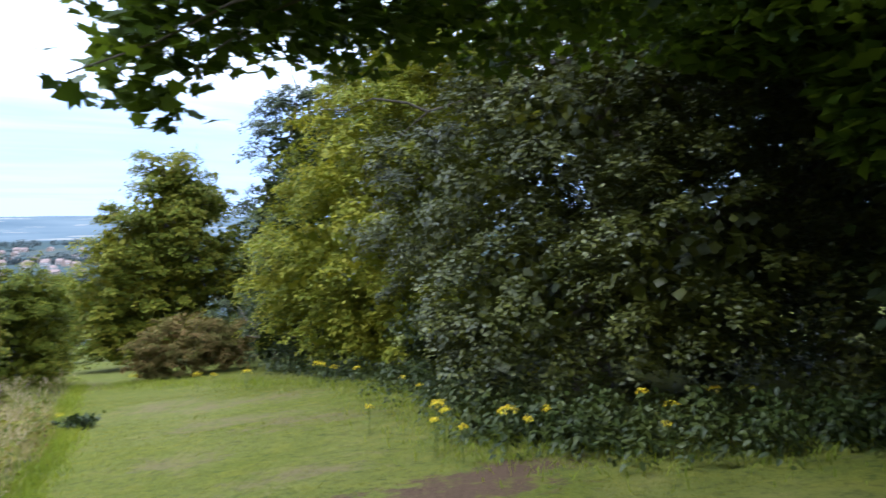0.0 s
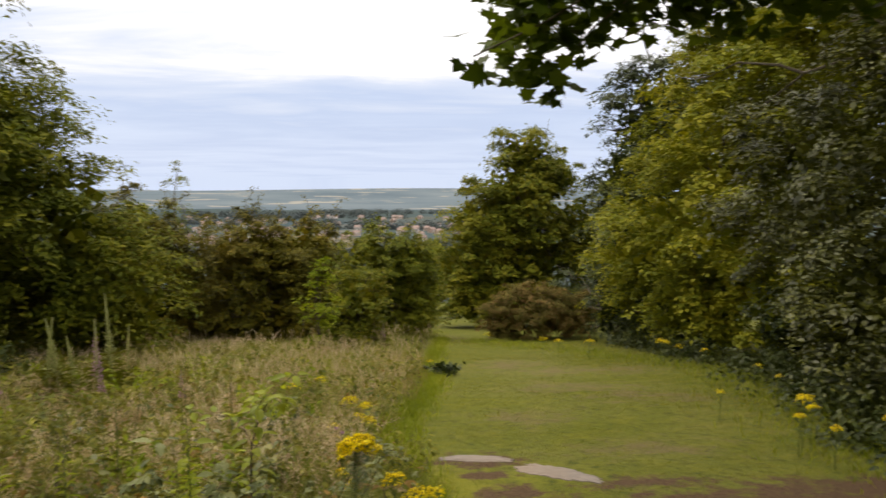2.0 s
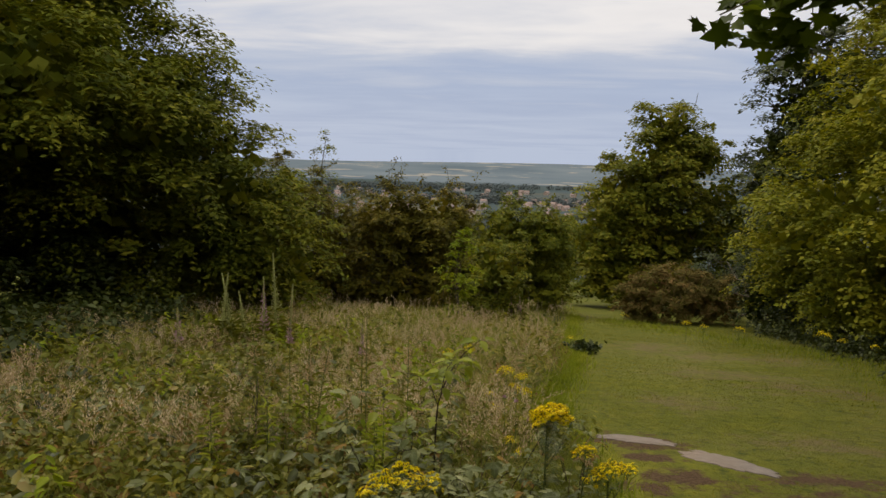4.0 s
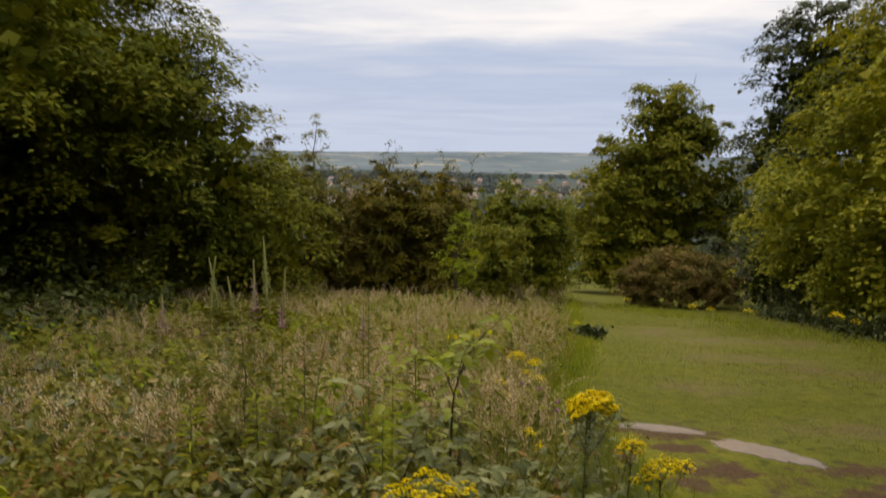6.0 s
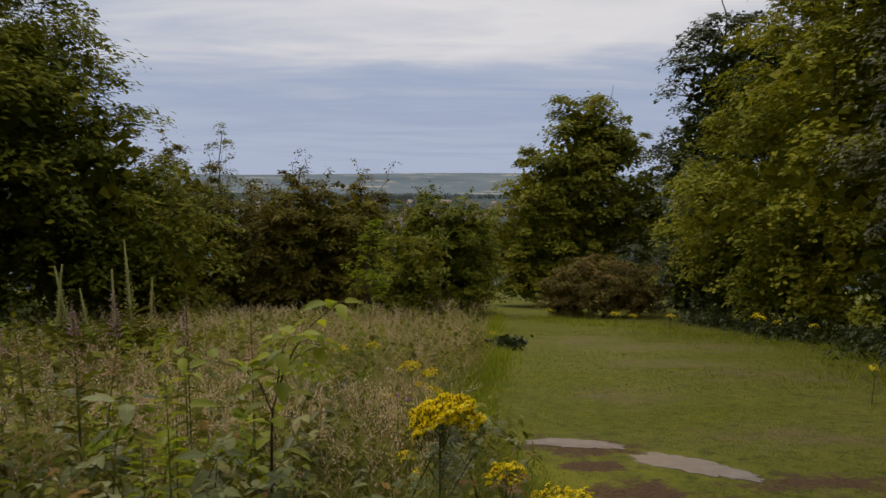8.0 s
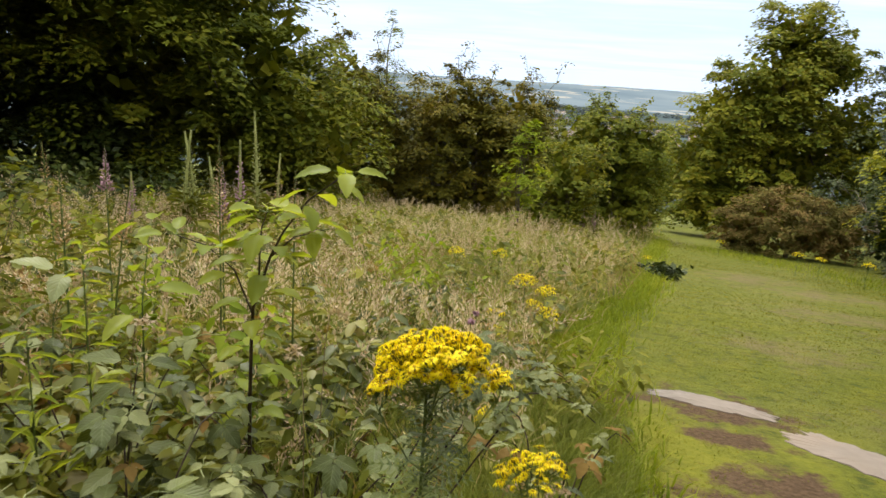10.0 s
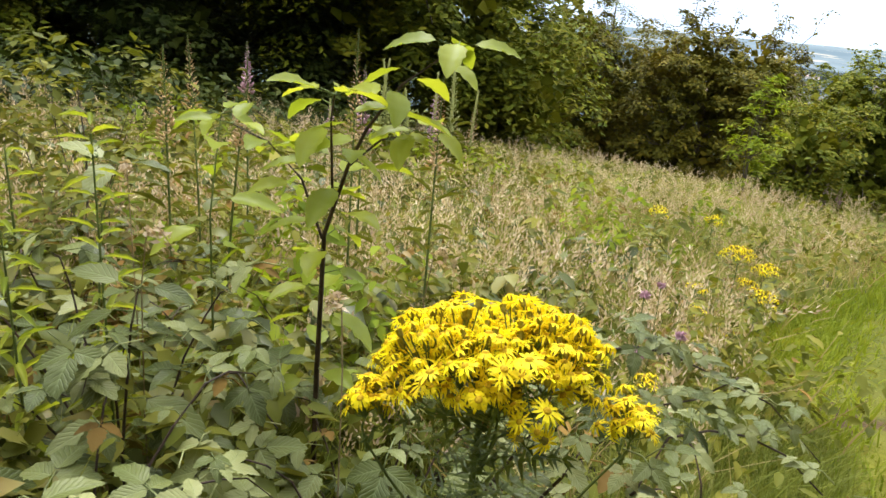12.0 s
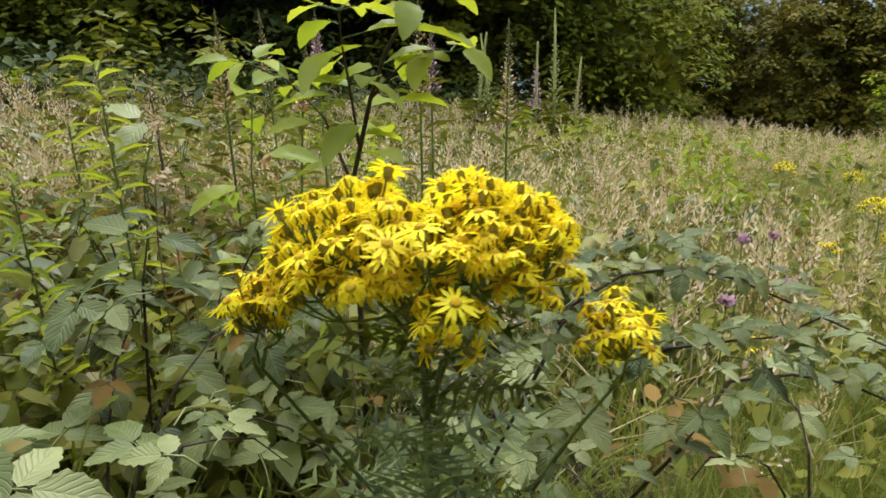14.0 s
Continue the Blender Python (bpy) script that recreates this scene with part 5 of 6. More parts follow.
# ---------------------------------------------------------------- brambles and broad-leaved plants
def veined_leaf(name, material, length, width, seed, teeth=0.10, folds=7, cup=0.12):
    """An ovate blade with a sunken midrib, side veins that pleat it, and a toothed rim; base at the origin, tip along y."""
    rng = random.Random(seed)
    rows, half = 11, 2
    v, f = [], []
    for i in range(rows):
        t = i / (rows - 1)
        w = width * 0.5 * (2.05 * t ** 0.55 * (1 - t) ** 0.85 if 0 < t < 1 else 0.02)
        for j in range(-half, half + 1):
            u = j / half
            ww = w * (1 + (teeth * (1 if i % 2 else -1) if abs(j) == half and 0 < i < rows - 1 else 0))
            pleat = 0.022 * length * math.cos(2 * math.pi * folds * (t - 0.28 * abs(u))) * min(1, abs(u) * 1.5) * math.sin(math.pi * t)
            z = cup * length * (abs(u) ** 1.3) * 0.5 * math.sin(math.pi * t) - 0.22 * length * t * t + pleat + rng.uniform(-1, 1) * 0.004 * length
            v.append((u * ww, t * length + abs(u) * 0.05 * length * (1 - t), z))
    n = 2 * half + 1
    for i in range(rows - 1):
        for j in range(n - 1):
            k = i * n + j
            f.append((k, k + 1, k + n + 1, k + n))
    me = mesh_of(name, v, f, material)
    me.polygons.foreach_set("use_smooth", np.ones(len(f), bool))
    blade(me, [(j / half, i / (rows - 1), 0) for i in range(rows) for j in range(-half, half + 1)])
    return me


def blade(me, coords):
    """Stores where each vertex lies on its leaf: across (-1 to 1) and along (0 to 1)."""
    at = me.attributes.new("blade", "FLOAT_VECTOR", "POINT")
    at.data.foreach_set("vector", np.array(coords, np.float32).reshape(-1))


def trifoliate(name, material, seed, size):
    """Three leaflets on a short stalk, as one leaf."""
    rng = random.Random(seed)
    a = veined_leaf("leaflet", material, size, size * 0.72, seed)
    verts, faces = [], []
    for turn, off, s in ((0, 0.12, 1.0), (1.25, 0.0, 0.82), (-1.25, 0.0, 0.82)):
        m = Matrix.Translation((0, size * off, 0)) @ Matrix.Rotation(turn + rng.uniform(-0.15, 0.15), 4, "Z") @ Matrix.Rotation(rng.uniform(-0.25, 0.1), 4, "X") @ Matrix.Scale(s, 4)
        k = len(verts)
        verts += [m @ p.co for p in a.vertices]
        faces += [tuple(i + k for i in p.vertices) for p in a.polygons]
    sv, sf = tube([(0, -size * 0.8, -0.02), (0, -size * 0.3, 0), (0, size * 0.12, 0.0)], [0.0014, 0.0012, 0.001], 4)
    k = len(verts)
    verts += list(sv)
    faces += [tuple(i + k for i in q) for q in sf]
    me = mesh_of(name, verts, faces, material)
    me.polygons.foreach_set("use_smooth", np.ones(len(faces), bool))
    one = np.zeros(len(a.vertices) * 3, np.float32)
    a.attributes["blade"].data.foreach_get("vector", one)
    blade(me, np.concatenate([one, one, one, np.tile((0.0, 0.5, 0.0), len(sv))]))
    bpy.data.meshes.remove(a)
    return me


TRI = [trifoliate("leaf", BRAMBLE, s, z) for s, z in ((1, 0.068), (2, 0.056), (3, 0.077), (4, 0.046))]
RUSTY_TRI = [trifoliate("leaf", RUST, s, z) for s, z in ((7, 0.05), (8, 0.06))]
SMALL_TRI = [trifoliate("leaf", BRAMBLE, s, z) for s, z in ((5, 0.036), (6, 0.044))]


def bramble(x, y, reach, canes, per, lo, hi, seed, label, small=False, clear=0.24):
    """Arching thorny canes from one root with three-part leaves along them."""
    rng = random.Random(seed)
    g = at_ground(x, y)
    ob = thing("bramble_bush", (x, y, g), label, "bush", "brambles")
    for c in range(canes):
        a = 2 * math.pi * (c + rng.uniform(-0.3, 0.3)) / canes
        r = reach * rng.uniform(0.6, 1.1)
        h = rng.uniform(lo, hi)
        line = []
        for k in range(9):
            t = k / 8
            px, py = math.cos(a) * r * t, math.sin(a) * r * t
            ground = at_ground(x + px, y + py) - g
            line.append(Vector((px + rng.uniform(-0.01, 0.01), py + rng.uniform(-0.01, 0.01), ground * t + h * math.sin(math.pi * (0.06 + 0.62 * t)) - 0.1 * (1 - t))))
        part("cane", mesh_of("cane", *tube(line, [0.0032 * (1 - 0.08 * k) for k in range(9)], 5), STEM_DARK), ob, "dark arching cane")
        for k in range(per):
            t = rng.uniform(0.15, 1.0) * 8
            i = min(int(t), 7)
            p = line[i].lerp(line[i + 1], t - i) + Vector((rng.uniform(-0.06, 0.06), rng.uniform(-0.06, 0.06), rng.uniform(-0.03, 0.07)))
            if float(off_track(np.array(x + p.x), np.array(y + p.y))) < clear:
                continue
            m = Matrix.Translation(p) @ Matrix.Rotation(rng.uniform(0, 6.28), 4, "Z") @ Matrix.Rotation(rng.uniform(-0.6, 0.25), 4, "X") @ Matrix.Rotation(rng.uniform(-0.35, 0.35), 4, "Y") @ Matrix.Scale(rng.uniform(0.75, 1.2), 4)
            if rng.random() < (0.22 if small else 0.10):
                part("leaf", rng.choice(RUSTY_TRI), ob, "withered reddish-brown leaf", m)
            else:
                part("leaf", rng.choice(SMALL_TRI if small else TRI), ob, "", m)
    return ob


for i, (x, y, r, c, per, lo, hi) in enumerate(((-0.12, 3.62, 0.42, 8, 8, 0.42, 0.6), (-0.05, 4.0, 0.36, 6, 8, 0.32, 0.46), (-0.45, 3.95, 0.45, 8, 8, 0.42, 0.62), (-0.2, 3.2, 0.4, 7, 7, 0.42, 0.6),
                                               (-0.75, 3.5, 0.45, 7, 7, 0.42, 0.62), (-0.8, 4.35, 0.45, 8, 8, 0.45, 0.68), (-1.15, 3.95, 0.45, 7, 7, 0.4, 0.6), (-0.25, 4.5, 0.4, 7, 7, 0.35, 0.5), (0.22, 4.24, 0.28, 5, 7, 0.24, 0.36), (-0.1, 3.85, 0.36, 7, 9, 0.35, 0.52), (-0.5, 3.6, 0.4, 7, 8, 0.4, 0.56))):
    bramble(x, y, r, c, per, lo, hi, 200 + i, "bramble with broad pale green three-part leaves", clear=0.2)
for i, (x, y, r, c, per, lo, hi) in enumerate(((0.40, 4.72, 0.34, 5, 8, 0.36, 0.58), (-1.5, 4.6, 0.5, 7, 9, 0.4, 0.62))):
    bramble(x, y, r, c, per, lo, hi, 240 + i, "small-leaved bramble with arching dark canes", small=True)


def bramble_cane(line, leaves, seed):
    """One long arching cane with small leaves on short stalks."""
    rng = random.Random(seed)
    g = Vector((line[0][0], line[0][1], at_ground(line[0][0], line[0][1])))
    ob = thing("bramble_cane", g, "long arching dark bramble cane with small leaves", "bramble", "brambles")
    back = Vector((-0.30, 0.10, 0.0))
    pts = [back + Vector((0, 0, -0.08)), (Vector(line[0]) - g) * 0.5 + back * 0.55, (Vector(line[0]) - g) * 0.86 + back * 0.16] + [Vector(p) - g for p in line]
    part("cane", mesh_of("cane", *tube(pts, [0.0024 * (1 - 0.05 * k) for k in range(len(pts))], 6), STEM_DARK), ob, "dark arching cane")
    for k in range(leaves):
        t = 1.2 + (len(pts) - 2.3) * k / leaves
        i = int(t)
        p = pts[i].lerp(pts[i + 1], t - i) + Vector((rng.uniform(-0.02, 0.02), rng.uniform(-0.02, 0.02), rng.uniform(0.0, 0.035)))
        m = Matrix.Translation(p) @ Matrix.Rotation(rng.uniform(0, 6.28), 4, "Z") @ Matrix.Rotation(rng.uniform(-0.7, 0.3), 4, "X") @ Matrix.Scale(rng.uniform(0.6, 1.0), 4)
        part("leaf", rng.choice(SMALL_TRI), ob, "", m)


bramble_cane([(0.144, 4.229, 0.067), (0.144, 4.276, 0.106), (0.16, 4.35, 0.117), (0.191, 4.426, 0.108), (0.23, 4.5, 0.08), (0.279, 4.574, 0.035), (0.376, 4.696, -0.045), (0.473, 4.751, -0.149)], 40, 0)
bramble_cane([(0.183, 4.231, 0.008), (0.194, 4.31, 0.036), (0.214, 4.359, 0.046), (0.252, 4.439, 0.033), (0.281, 4.51, 0.017), (0.324, 4.605, 0.026)], 30, 1)
bramble_cane([(0.257, 4.303, -0.025), (0.271, 4.389, 0.014), (0.312, 4.471, -0.002), (0.358, 4.548, -0.034), (0.414, 4.602, -0.073), (0.48, 4.627, -0.132)], 24, 2)

SAP = [veined_leaf("leaf", SAPLEAF, l, w, s, 0.05, 6, 0.16) for l, w, s in ((0.102, 0.064, 1), (0.080, 0.052, 2), (0.114, 0.068, 3))]
BIGLEAF = [veined_leaf("leaf", BRAMBLE, l, w, s, 0.07, 8, 0.10) for l, w, s in ((0.13, 0.085, 7), (0.10, 0.062, 8))]


def leafy_shoot(name, line, leaves, seed, label, category, meshes, group="", radius=0.006, tuft=5, bark=STEM_DARK, start=0.15, branches=()):
    """An upright stem with stalked leaves and a tuft at the tip; branches: (world line, leaves, tuft)."""
    rng = random.Random(seed)
    g = Vector((line[0][0], line[0][1], at_ground(line[0][0], line[0][1])))
    ob = thing(name, g, label, category, group)

    def put(p, a, pitch, s):
        stalk = Vector((-math.sin(a), math.cos(a), 0.25)) * 0.035 * s
        part("leaf_stalk", mesh_of("leaf_stalk", *tube([p, p + stalk], [0.0013, 0.001], 4), STEM_GREEN), ob)
        part("leaf", rng.choice(meshes), ob, "", Matrix.Translation(p + stalk) @ Matrix.Rotation(a, 4, "Z") @ Matrix.Rotation(pitch, 4, "X") @ Matrix.Rotation(rng.uniform(-0.35, 0.35), 4, "Y") @ Matrix.Scale(s, 4))

    def clothe(pts, count, first, end):
        run = [0.0]
        for p, q in zip(pts, pts[1:]):
            run.append(run[-1] + (q - p).length)
        for i in range(count):
            d = run[-1] * (first + (1 - first) * i / count)
            k = max(j for j in range(len(pts) - 1) if run[j] <= d)
            put(pts[k].lerp(pts[k + 1], (d - run[k]) / (run[k + 1] - run[k])), i * 2.4 + rng.uniform(-0.4, 0.4), rng.uniform(-0.5, 0.35), rng.uniform(0.8, 1.15))
        for i in range(end):
            put(pts[-1], i * 6.28 / max(end, 1) + 0.4, rng.uniform(-0.5, 0.5), rng.uniform(0.7, 1.0))

    pts = [Vector(p) - g for p in line]
    pts[0].z = -0.05
    part("stem", mesh_of("stem", *tube(pts, [radius * (1 - 0.7 * i / (len(pts) - 1)) for i in range(len(pts))], 6), bark), ob, "thin dark stem")
    clothe(pts, leaves, start, tuft)
    for way, count, end in branches:
        bp = [Vector(p) - g for p in way]
        part("branch", mesh_of("branch", *tube(bp, [radius * 0.5 * (1 - 0.6 * i / (len(bp) - 1)) for i in range(len(bp))], 5), bark), ob, "thin dark side branch")
        clothe(bp, count, 0.25, end)
    return ob


leafy_shoot("tree_sapling", [(-0.50, 4.60, -0.78), (-0.50, 4.60, -0.27), (-0.495, 4.60, -0.05), (-0.485, 4.59, 0.06), (-0.44, 4.60, 0.21), (-0.40, 4.60, 0.29), (-0.335, 4.61, 0.38), (-0.245, 4.64, 0.455)], 30, 1, "tree sapling with large lime-green leaves on a dark stem", "sapling", SAP, radius=0.0065, tuft=4, start=0.36,
            branches=(([(-0.47, 4.595, 0.12), (-0.45, 4.56, 0.24), (-0.43, 4.53, 0.31), (-0.40, 4.50, 0.36)], 7, 5), ([(-0.49, 4.59, 0.05), (-0.53, 4.57, 0.17), (-0.60, 4.55, 0.235), (-0.68, 4.53, 0.26)], 6, 3), ([(-0.44, 4.60, 0.21), (-0.38, 4.62, 0.27), (-0.31, 4.66, 0.29)], 5, 3)))
leafy_shoot("leafy_weed", [(-0.88, 4.66, -0.78), (-0.88, 4.65, -0.3), (-0.87, 4.64, 0.0), (-0.85, 4.66, 0.24)], 13, 3, "upright leafy weed with a few dark leaves", "weed", SAP, radius=0.004, tuft=4, bark=STEM_GREEN)
leafy_shoot("leafy_weed", [(-1.06, 4.45, -0.78), (-1.05, 4.45, -0.3), (-1.03, 4.47, 0.0), (-1.0, 4.5, 0.12)], 16, 4, "upright leafy weed in the brambles", "weed", BIGLEAF, radius=0.004, tuft=4, bark=STEM_GREEN)
leafy_shoot("leafy_weed", [(-0.62, 4.2, -0.66), (-0.62, 4.2, -0.3), (-0.60, 4.22, -0.05), (-0.6, 4.24, 0.02)], 15, 5, "broad-leaved weed with drooping grey-green leaves", "weed", BIGLEAF, radius=0.004, tuft=4)


def grass_tuft(x, y, count, height, width, seed):
    """Broad strap-like grass blades arching from one root."""
    rng = random.Random(seed)
    g = at_ground(x, y)
    ob = thing("grass_tuft", (x, y, g), "tuft of broad fresh green grass blades among brambles", "grass", "grass tufts")
    for i in range(count):
        a = i * 2.4 + rng.uniform(-0.4, 0.4)
        h, reach = height * rng.uniform(0.65, 1.0), rng.uniform(0.05, 0.16)
        v, f = [], []
        for k in range(9):
            t = k / 8
            r = reach * t * t
            z = h * (t - 0.28 * t ** 4) - 0.02
            w = width * 0.5 * (1 - t ** 2.2) + 0.0004
            c = Vector((math.cos(a) * r, math.sin(a) * r, z))
            sd = Vector((-math.sin(a), math.cos(a), 0)) * w
            v += [c - sd, c + Vector((math.cos(a), math.sin(a), 0)) * w * 0.35, c + sd]
            if k:
                q = 3 * (k - 1)
                f += [(q, q + 1, q + 4, q + 3), (q + 1, q + 2, q + 5, q + 4)]
        part("blade", mesh_of("blade", v, f, VERGE), ob)
    return ob


for i, (x, y, n, h, w) in enumerate(((-0.13, 4.05, 6, 0.74, 0.014), (-0.14, 4.16, 6, 0.66, 0.011), (0.06, 4.14, 6, 0.62, 0.010), (0.30, 4.22, 8, 0.52, 0.008), (0.42, 4.36, 9, 0.50, 0.007), (0.52, 4.55, 9, 0.46, 0.007), (-0.62, 4.05, 7, 0.62, 0.010))):
    grass_tuft(x, y, n, h, w, 500 + i)


def grass_culm(x, y, line, seed):
    """One ripe grass stalk that nods under a pale seed head. line: points above the root."""
    rng = np.random.default_rng(seed)
    g = at_ground(x, y)
    ob = thing("grass_culm", (x, y, g), "nodding pale ripe grass stalk with a seed head", "grass", "ripe grass stalks")
    pts = [Vector((0, 0, -0.02))] + [Vector(p) for p in line]
    part("stalk", mesh_of("stalk", *tube(pts, [0.0016 * (1 - 0.08 * k) for k in range(len(pts))], 5), STEM_TAN), ob)
    n = 46
    t = rng.random(n) * 2
    c = np.array([tuple(pts[-3 + int(k)].lerp(pts[-2 + int(k)], k - int(k))) for k in np.minimum(t, 1.999)]) + rng.normal(size=(n, 3)) * 0.0035
    part("seed_head", batch("seed_head", LEAF_V, LEAF_F, c, frames_from(rng.normal(size=(n, 3)) + (0, 0, 0.5), rng.random(n) * 6.28), 0.014 * (0.7 + 0.6 * rng.random(n)), PLUME), ob, "pale seed head")


for i, (x, y, h, lx, ly) in enumerate(((0.27, 4.10, 0.62, 0.075, 0.04), (0.36, 4.24, 0.56, 0.05, 0.05), (-0.20, 4.3, 0.78, -0.05, 0.03), (-0.66, 4.28, 0.80, 0.06, 0.02), (-0.9, 4.45, 0.86, -0.05, 0.03), (-0.34, 4.75, 0.80, 0.05, 0.02))):
    grass_culm(x, y, [(0.0, 0.0, h * 0.5), (lx * 0.15, ly * 0.15, h * 0.85), (lx * 0.4, ly * 0.4, h * 0.98), (lx * 0.8, ly * 0.8, h), (lx * 1.25, ly * 1.25, h * 0.95)], 600 + i)


def knapweed(x, y, top, seed):
    """A thin stem with one purple thistle-like head."""
    rng = np.random.default_rng(seed)
    g = at_ground(x, y)
    h = top - g
    ob = thing("knapweed", (x, y, g), "knapweed with a small purple flower head", "wildflower", "knapweed")
    part("stem", mesh_of("stem", *tube([(0, 0, -0.03), (0.01, 0, h * 0.5), (0, 0.01, h - 0.02), (0, 0.01, h)], [0.002, 0.0018, 0.0015, 0.004], 5), STEM_GREEN), ob)
    n = 60
    d = rng.normal(size=(n, 3)) * (0.8, 0.8, 0.4) + (0, 0, 0.7)
    part("flower_head", batch("flower_head", LEAF_V, LEAF_F, np.tile((0.0, 0.01, h), (n, 1)), frames_from(np.cross(d, rng.normal(size=(n, 3))), rng.random(n) * 6.28), 0.018 * (0.7 + 0.5 * rng.random(n)), PINK), ob, "purple florets")


for i, (x, y, z) in enumerate(((0.10, 4.95, -0.16), (0.02, 5.3, -0.16), (0.14, 5.25, -0.22), (-0.05, 5.9, -0.34))):
    knapweed(x, y, z, 700 + i)


# ---------------------------------------------------------------- willowherb and foxglove spires
LANCE = veined_leaf("leaf", WEED, 0.11, 0.018, 3, 0.0, 3, 0.2)
FRESH_LANCE = veined_leaf("leaf", SAPLEAF, 0.105, 0.021, 4, 0.0, 3, 0.2)


def spire(name, x, y, top, seed, label, flower, leaves=26, spike=0.28, radius=0.006, lean=(0.0, 0.0), fat=1.0, group="spires"):
    """A tall herb: one stem with narrow leaves all round, ending in a tapering spike."""
    rng = random.Random(seed)
    g = at_ground(x, y)
    h = top - g
    ob = thing(name, (x, y, g), label, "wildflower", group)
    line = [Vector((lean[0] * t * t, lean[1] * t * t, -0.05 + (h + 0.05) * t)) for t in (0, 0.2, 0.4, 0.6, 0.8, 1.0)]
    part("stem", mesh_of("stem", *tube(line, [radius * (1 - 0.12 * i) for i in range(6)], 6), SEED_SPIRE if fat > 2 else STEM_GREEN), ob)

    def along(t):
        return Vector((lean[0] * t * t, lean[1] * t * t, -0.05 + (h + 0.05) * t))

    for i in range(leaves):
        t = 0.25 + (0.97 - spike - 0.25 + 0.12) * i / leaves
        part("leaf", FRESH_LANCE if spike < 0.1 else LANCE, ob, "", Matrix.Translation(along(t)) @ Matrix.Rotation(i * 2.4, 4, "Z") @ Matrix.Rotation(rng.uniform(-0.1, 0.7), 4, "X") @ Matrix.Scale(fat * rng.uniform(0.7, 1.1) * (1.15 - 0.5 * t), 4))
    n = 150
    pos, nrm, sz = [], [], []
    for i in range(n):
        t = 1 - spike + spike * i / n
        a = i * 2.4
        r = rng.uniform(0.008, 0.045 if flower is FLUFF else 0.03) * fat * (1.05 - i / n)
        pos.append(along(t) + Vector((math.cos(a) * r * 0.5, math.sin(a) * r * 0.5, 0)))
        nrm.append((math.cos(a + 1.57), math.sin(a + 1.57), 0.3))
        if spike < 0.1 and i % 6:
            pos.pop(); nrm.pop()
            continue
        sz.append((0.014 if spike < 0.1 else 0.022 if flower is FLUFF else 0.030) * fat * (1.1 - i / n) * rng.uniform(0.2, 1.1))
    pos = np.array([tuple(p) for p in pos])
    v, f = [(0, 0, 0), (-0.22, 0.5, 0.1), (0, 1, 0), (0.22, 0.5, 0.1), (0, 0.5, -0.25)], [(0, 1, 2), (0, 2, 3), (0, 4, 1), (0, 3, 4), (1, 4, 2), (4, 3, 2)]
    ang = np.arange(len(pos)) * 2.4
    rot = frames_from(np.stack([-np.cos(ang) * 0.7, -np.sin(ang) * 0.7, np.ones(len(pos))], 1), ang)
    tagged(part("flower_spike", batch("flower_spike", v, f, pos, rot, np.array(sz), flower), ob), kind="stuff")
    return ob


spire("willowherb", -1.10, 5.49, 0.41, 1, "rosebay willowherb gone partly to seed", FLUFF, fat=1.25)
spire("willowherb", -1.16, 5.62, 0.28, 2, "rosebay willowherb with fading pink spike", PINK, spike=0.2)
spire("willowherb", -1.72, 5.60, 0.30, 3, "rosebay willowherb with a pink flower spike", PINK, spike=0.16)
spire("willowherb", -1.95, 5.55, 0.30, 4, "seeding willowherb with pale fluff", FLUFF, spike=0.25, lean=(-0.05, 0), fat=1.25)
spire("willowherb", -1.43, 5.20, 0.22, 5, "seeding willowherb with pale fluff", FLUFF, spike=0.2, lean=(0.12, 0), fat=1.25)
spire("willowherb", -1.55, 4.55, 0.05, 8, "leafy green willowherb not yet in flower", STEM_GREEN, leaves=40, spike=0.08, fat=1.2)
spire("willowherb", -1.85, 4.4, 0.02, 9, "leafy green willowherb not yet in flower", STEM_GREEN, leaves=40, spike=0.08, fat=1.2)
spire("willowherb", -0.776, 4.291, 0.25, 10, "leafy green willowherb not yet in flower", STEM_GREEN, leaves=60, spike=0.05, radius=0.004)
spire("willowherb", -0.80, 4.13, 0.10, 11, "leafy green willowherb not yet in flower", STEM_GREEN, leaves=50, spike=0.05, radius=0.004)
spire("willowherb", -1.39, 4.942, 0.33, 12, "rosebay willowherb gone to pale seed", FLUFF, spike=0.25, fat=1.25)
spire("willowherb", -0.79, 5.543, 0.29, 13, "rosebay willowherb gone to pale seed", FLUFF, spike=0.25, fat=1.25)
for i, (x, y, z, fl, lean, lab) in enumerate(((-3.87, 9.55, -0.10, SEED_SPIRE, (0.12, 0), "tall foxglove stalk gone to seed, bent at the tip"), (-3.72, 9.6, -0.12, SEED_SPIRE, (-0.14, 0), "tall foxglove stalk gone to seed, leaning"), (-3.25, 10.07, 0.11, SEED_SPIRE, (-0.05, 0), "tall straight green seed spire"),
                                              (-3.38, 9.9, -0.2, PINK, (0, 0), "willowherb with pink spike by the hedge"), (-3.6, 9.8, -0.4, SEED_SPIRE, (-0.1, 0), "leafy green spire by the hedge"), (-4.45, 9.5, -0.6, PINK, (0, 0), "willowherb with pink spike by the hedge"),
                                              (0.3, 18.5, -2.0, PINK, (0, 0), "distant willowherb with pink spike"), (0.55, 18.8, -2.1, PINK, (0, 0), "distant willowherb with pink spike"), (-3.1, 10.2, -0.35, FLUFF, (0.05, 0), "seeding willowherb by the hedge"))):
    spire("hedge_spire", x, y, z, 30 + i, lab, fl, leaves=36, spike=0.55, radius=0.026, lean=lean, fat=2.6)
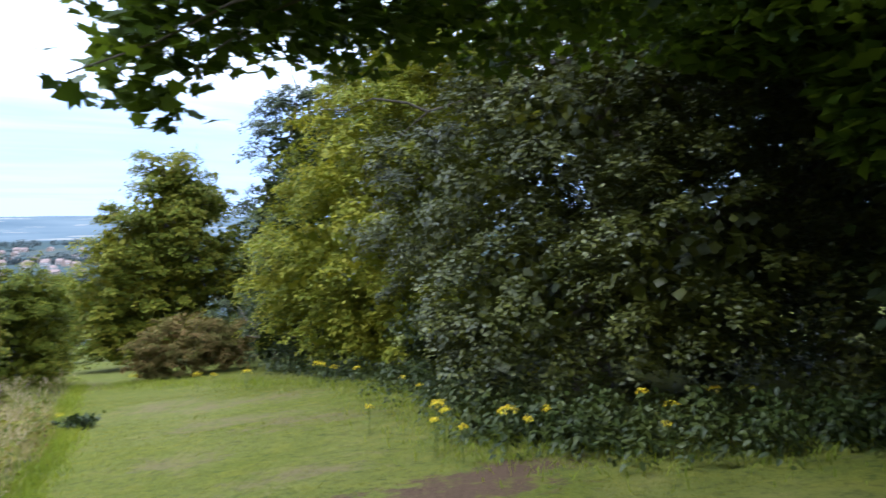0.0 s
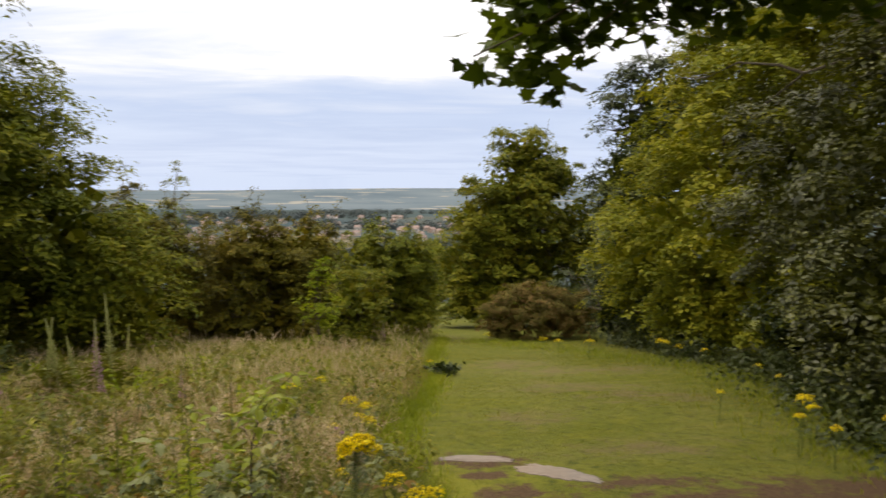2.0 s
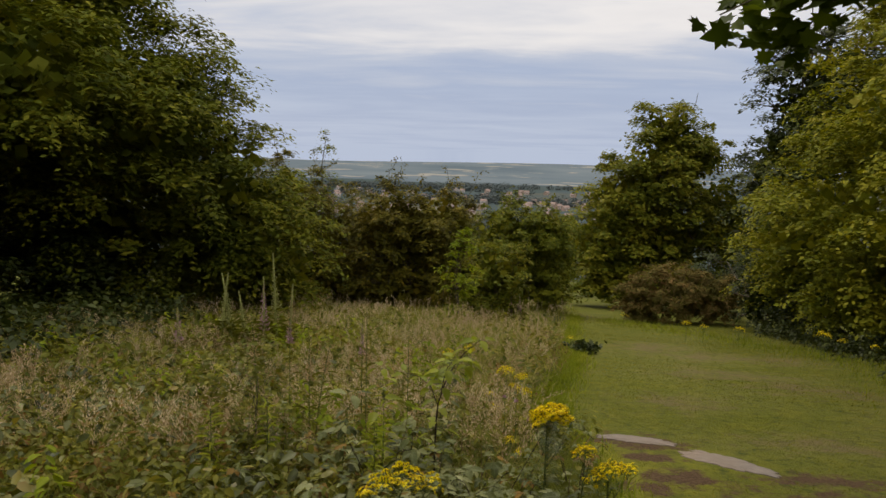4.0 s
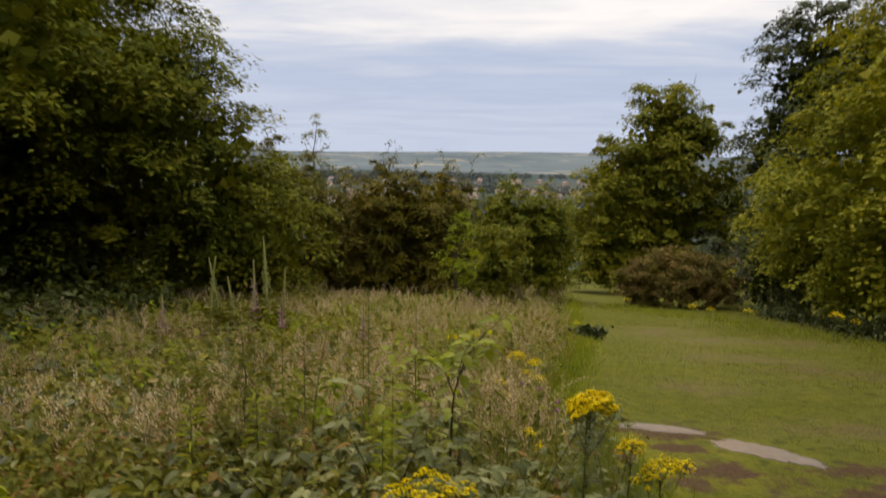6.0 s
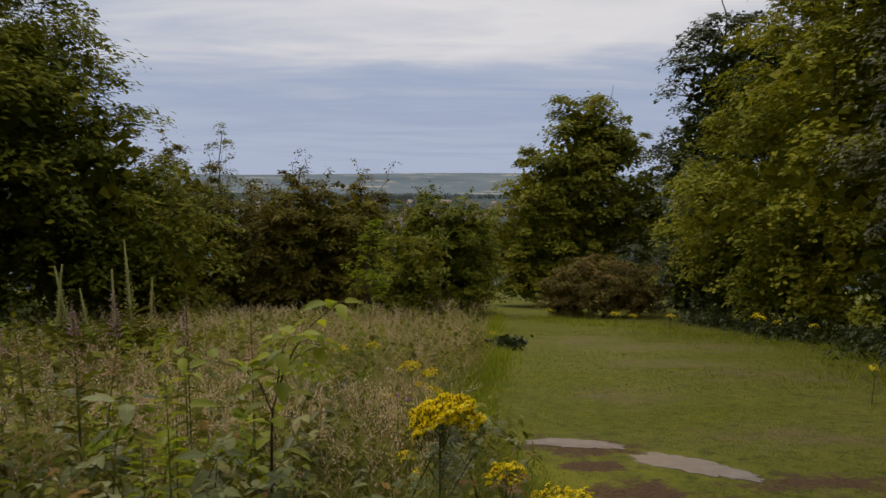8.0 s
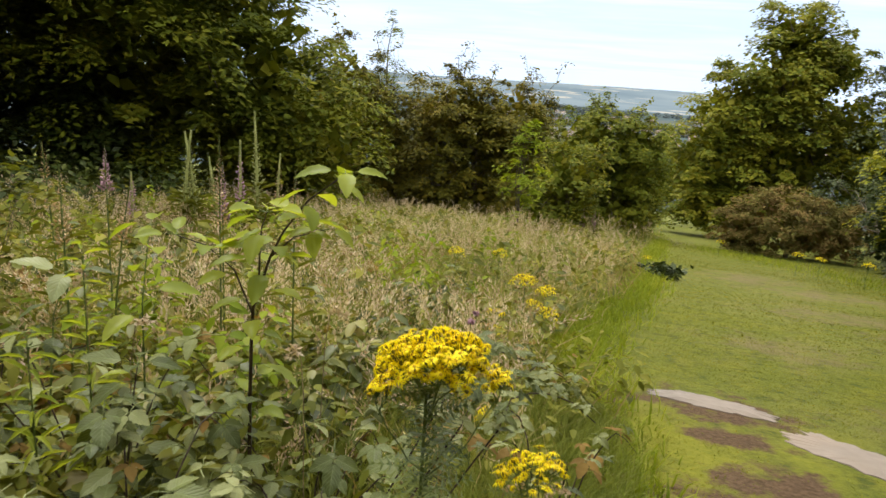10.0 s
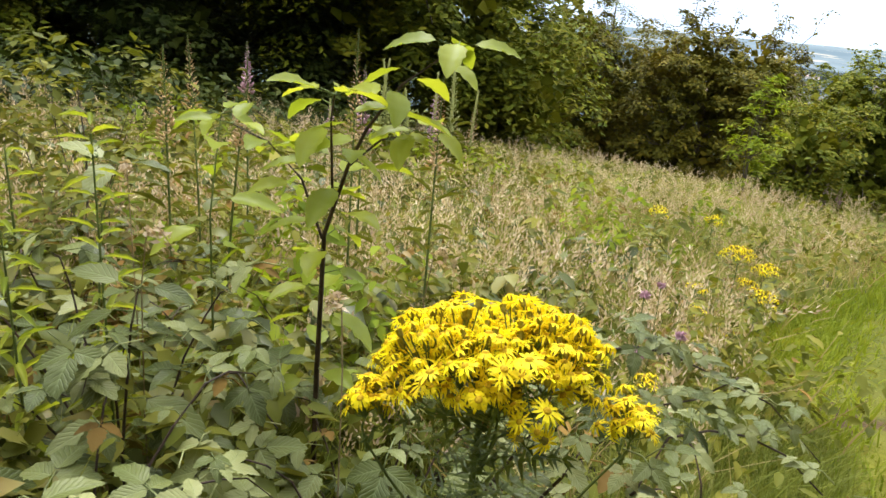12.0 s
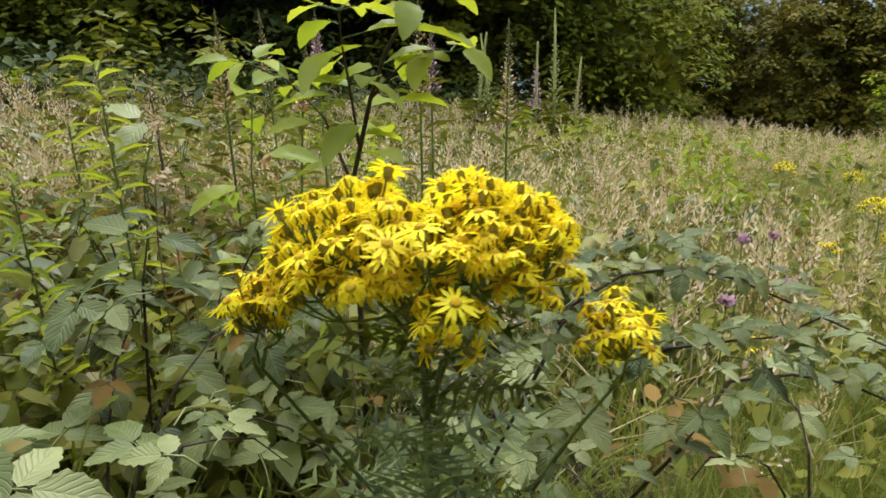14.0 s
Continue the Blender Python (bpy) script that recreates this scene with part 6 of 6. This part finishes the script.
# dark tussock at the path's edge
_rng = np.random.default_rng(31)
_p = _rng.normal(size=(420, 2)) * (0.13, 0.16) + (1.72, 14.5)
tagged(new("dock_clump", batch("dock_clump", LEAF_V, LEAF_F, np.stack([_p[:, 0], _p[:, 1], land(_p[:, 0], _p[:, 1]) + 0.22 * _rng.random(420)], 1), frames_from(_rng.normal(size=(420, 3)) * 0.6 + (0, 0, 0.6), _rng.random(420) * 6.28), 0.10 * (0.6 + 0.7 * _rng.random(420)), DARK)), "dark dock clump at the edge of the path", "weed", kind="stuff")


# ---------------------------------------------------------------- far valley: houses and woods
BRICK = grain_mat("far_brick", (0.34, 0.24, 0.19), (0.44, 0.34, 0.28), 0.6, dist=0.05)
RENDER_WALL = grain_mat("far_pale_wall", (0.34, 0.32, 0.30), (0.46, 0.43, 0.40), 0.6, dist=0.05)
ROOF = grain_mat("far_roof_tiles", (0.24, 0.17, 0.15), (0.34, 0.26, 0.23), 0.8, dist=0.05)
PANE = mat("far_window_glass", 0.1, 0.6)[0]


def house(wall):
    ob = thing("house", (0, 0, 0), "small distant house with a pitched tiled roof", "house", "valley town")
    w, d, h = 5.0, 4.0, 5.2
    v = [(-w, -d, -2), (w, -d, -2), (w, d, -2), (-w, d, -2), (-w, -d, h), (w, -d, h), (w, d, h), (-w, d, h), (-w, 0, h + 2.6), (w, 0, h + 2.6)]
    part("wall", mesh_of("wall", v, [(0, 1, 5, 4), (1, 2, 6, 5), (2, 3, 7, 6), (3, 0, 4, 7), (4, 7, 8), (5, 9, 6)], wall), ob)
    e = 0.4
    rv = [(-w - e, -d - e, h - 0.3), (w + e, -d - e, h - 0.3), (w + e, 0, h + 2.75), (-w - e, 0, h + 2.75), (-w - e, d + e, h - 0.3), (w + e, d + e, h - 0.3)]
    rv += [(x, y, z + 0.25) for x, y, z in rv]
    part("roof", mesh_of("roof", rv, [(0, 1, 2, 3), (3, 2, 5, 4), (6, 9, 8, 7), (9, 10, 11, 8), (0, 6, 7, 1), (4, 5, 11, 10), (0, 3, 9, 6), (3, 4, 10, 9), (1, 7, 8, 2), (2, 8, 11, 5)], ROOF), ob, "tiled roof")
    for x in (-3, 0, 3):
        for z in (0.8, 3.4):
            part("window", mesh_of("window", [(x - 0.6, -d - 0.03, z), (x + 0.6, -d - 0.03, z), (x + 0.6, -d - 0.03, z + 1.2), (x - 0.6, -d - 0.03, z + 1.2), (x - 0.6, -d + 0.02, z), (x + 0.6, -d + 0.02, z), (x + 0.6, -d + 0.02, z + 1.2), (x - 0.6, -d + 0.02, z + 1.2)], [(0, 1, 2, 3), (0, 4, 5, 1), (1, 5, 6, 2), (2, 6, 7, 3), (3, 7, 4, 0)], PANE), ob)
    return ob


def build_town():
    rng = random.Random(12)
    kinds = [house(BRICK), house(RENDER_WALL)]
    first = set()
    for i in range(110):
        y = rng.uniform(850, 1500)
        x = y * rng.uniform(-0.42, 0.30) * (0.6 if i % 3 else 1.0)
        m = pose(x, y, at_ground(x, y), 0, 0, rng.uniform(-60, 60))
        k = kinds[i % 2]
        if i % 2 in first:
            copy_thing(k, m)
        else:
            k.matrix_basis = m
            first.add(i % 2)
    r = np.random.default_rng(8)
    rows = []
    for _ in range(26):
        y = r.uniform(500, 2100)
        x = y * r.uniform(-0.55, 0.40)
        n = int(r.uniform(10, 34))
        t = np.linspace(-1, 1, n)[:, None]
        a = r.uniform(-0.35, 0.35)
        ln = r.uniform(60, 260) * (0.5 + y / 2500)
        rows.append(np.array([[x, y]]) + t * np.array([[math.cos(a), math.sin(a)]]) * ln + r.normal(size=(n, 2)) * (8, 12))
    c = np.concatenate(rows)
    per = 70
    d = r.normal(size=(len(c), per, 3))
    d /= np.linalg.norm(d, axis=2, keepdims=True)
    size = 6 + 6 * r.random((len(c), 1, 1))
    p = np.concatenate([c, land(c[:, 0], c[:, 1])[:, None] + 5], 1)[:, None] + d * size * np.array((1.2, 1, 0.8))
    p = p.reshape(-1, 3)
    tagged(new("distant_woods", batch("distant_woods", LEAF_V, LEAF_F, p, frames_from(d.reshape(-1, 3) + (0, 0, 0.6), r.random(len(p)) * 6.28), 4.5 * (0.7 + 0.6 * r.random(len(p))), HAZY_WOOD)), "distant woods and hedgerows across the valley, haze in their colour", "woodland", kind="stuff")


build_town()
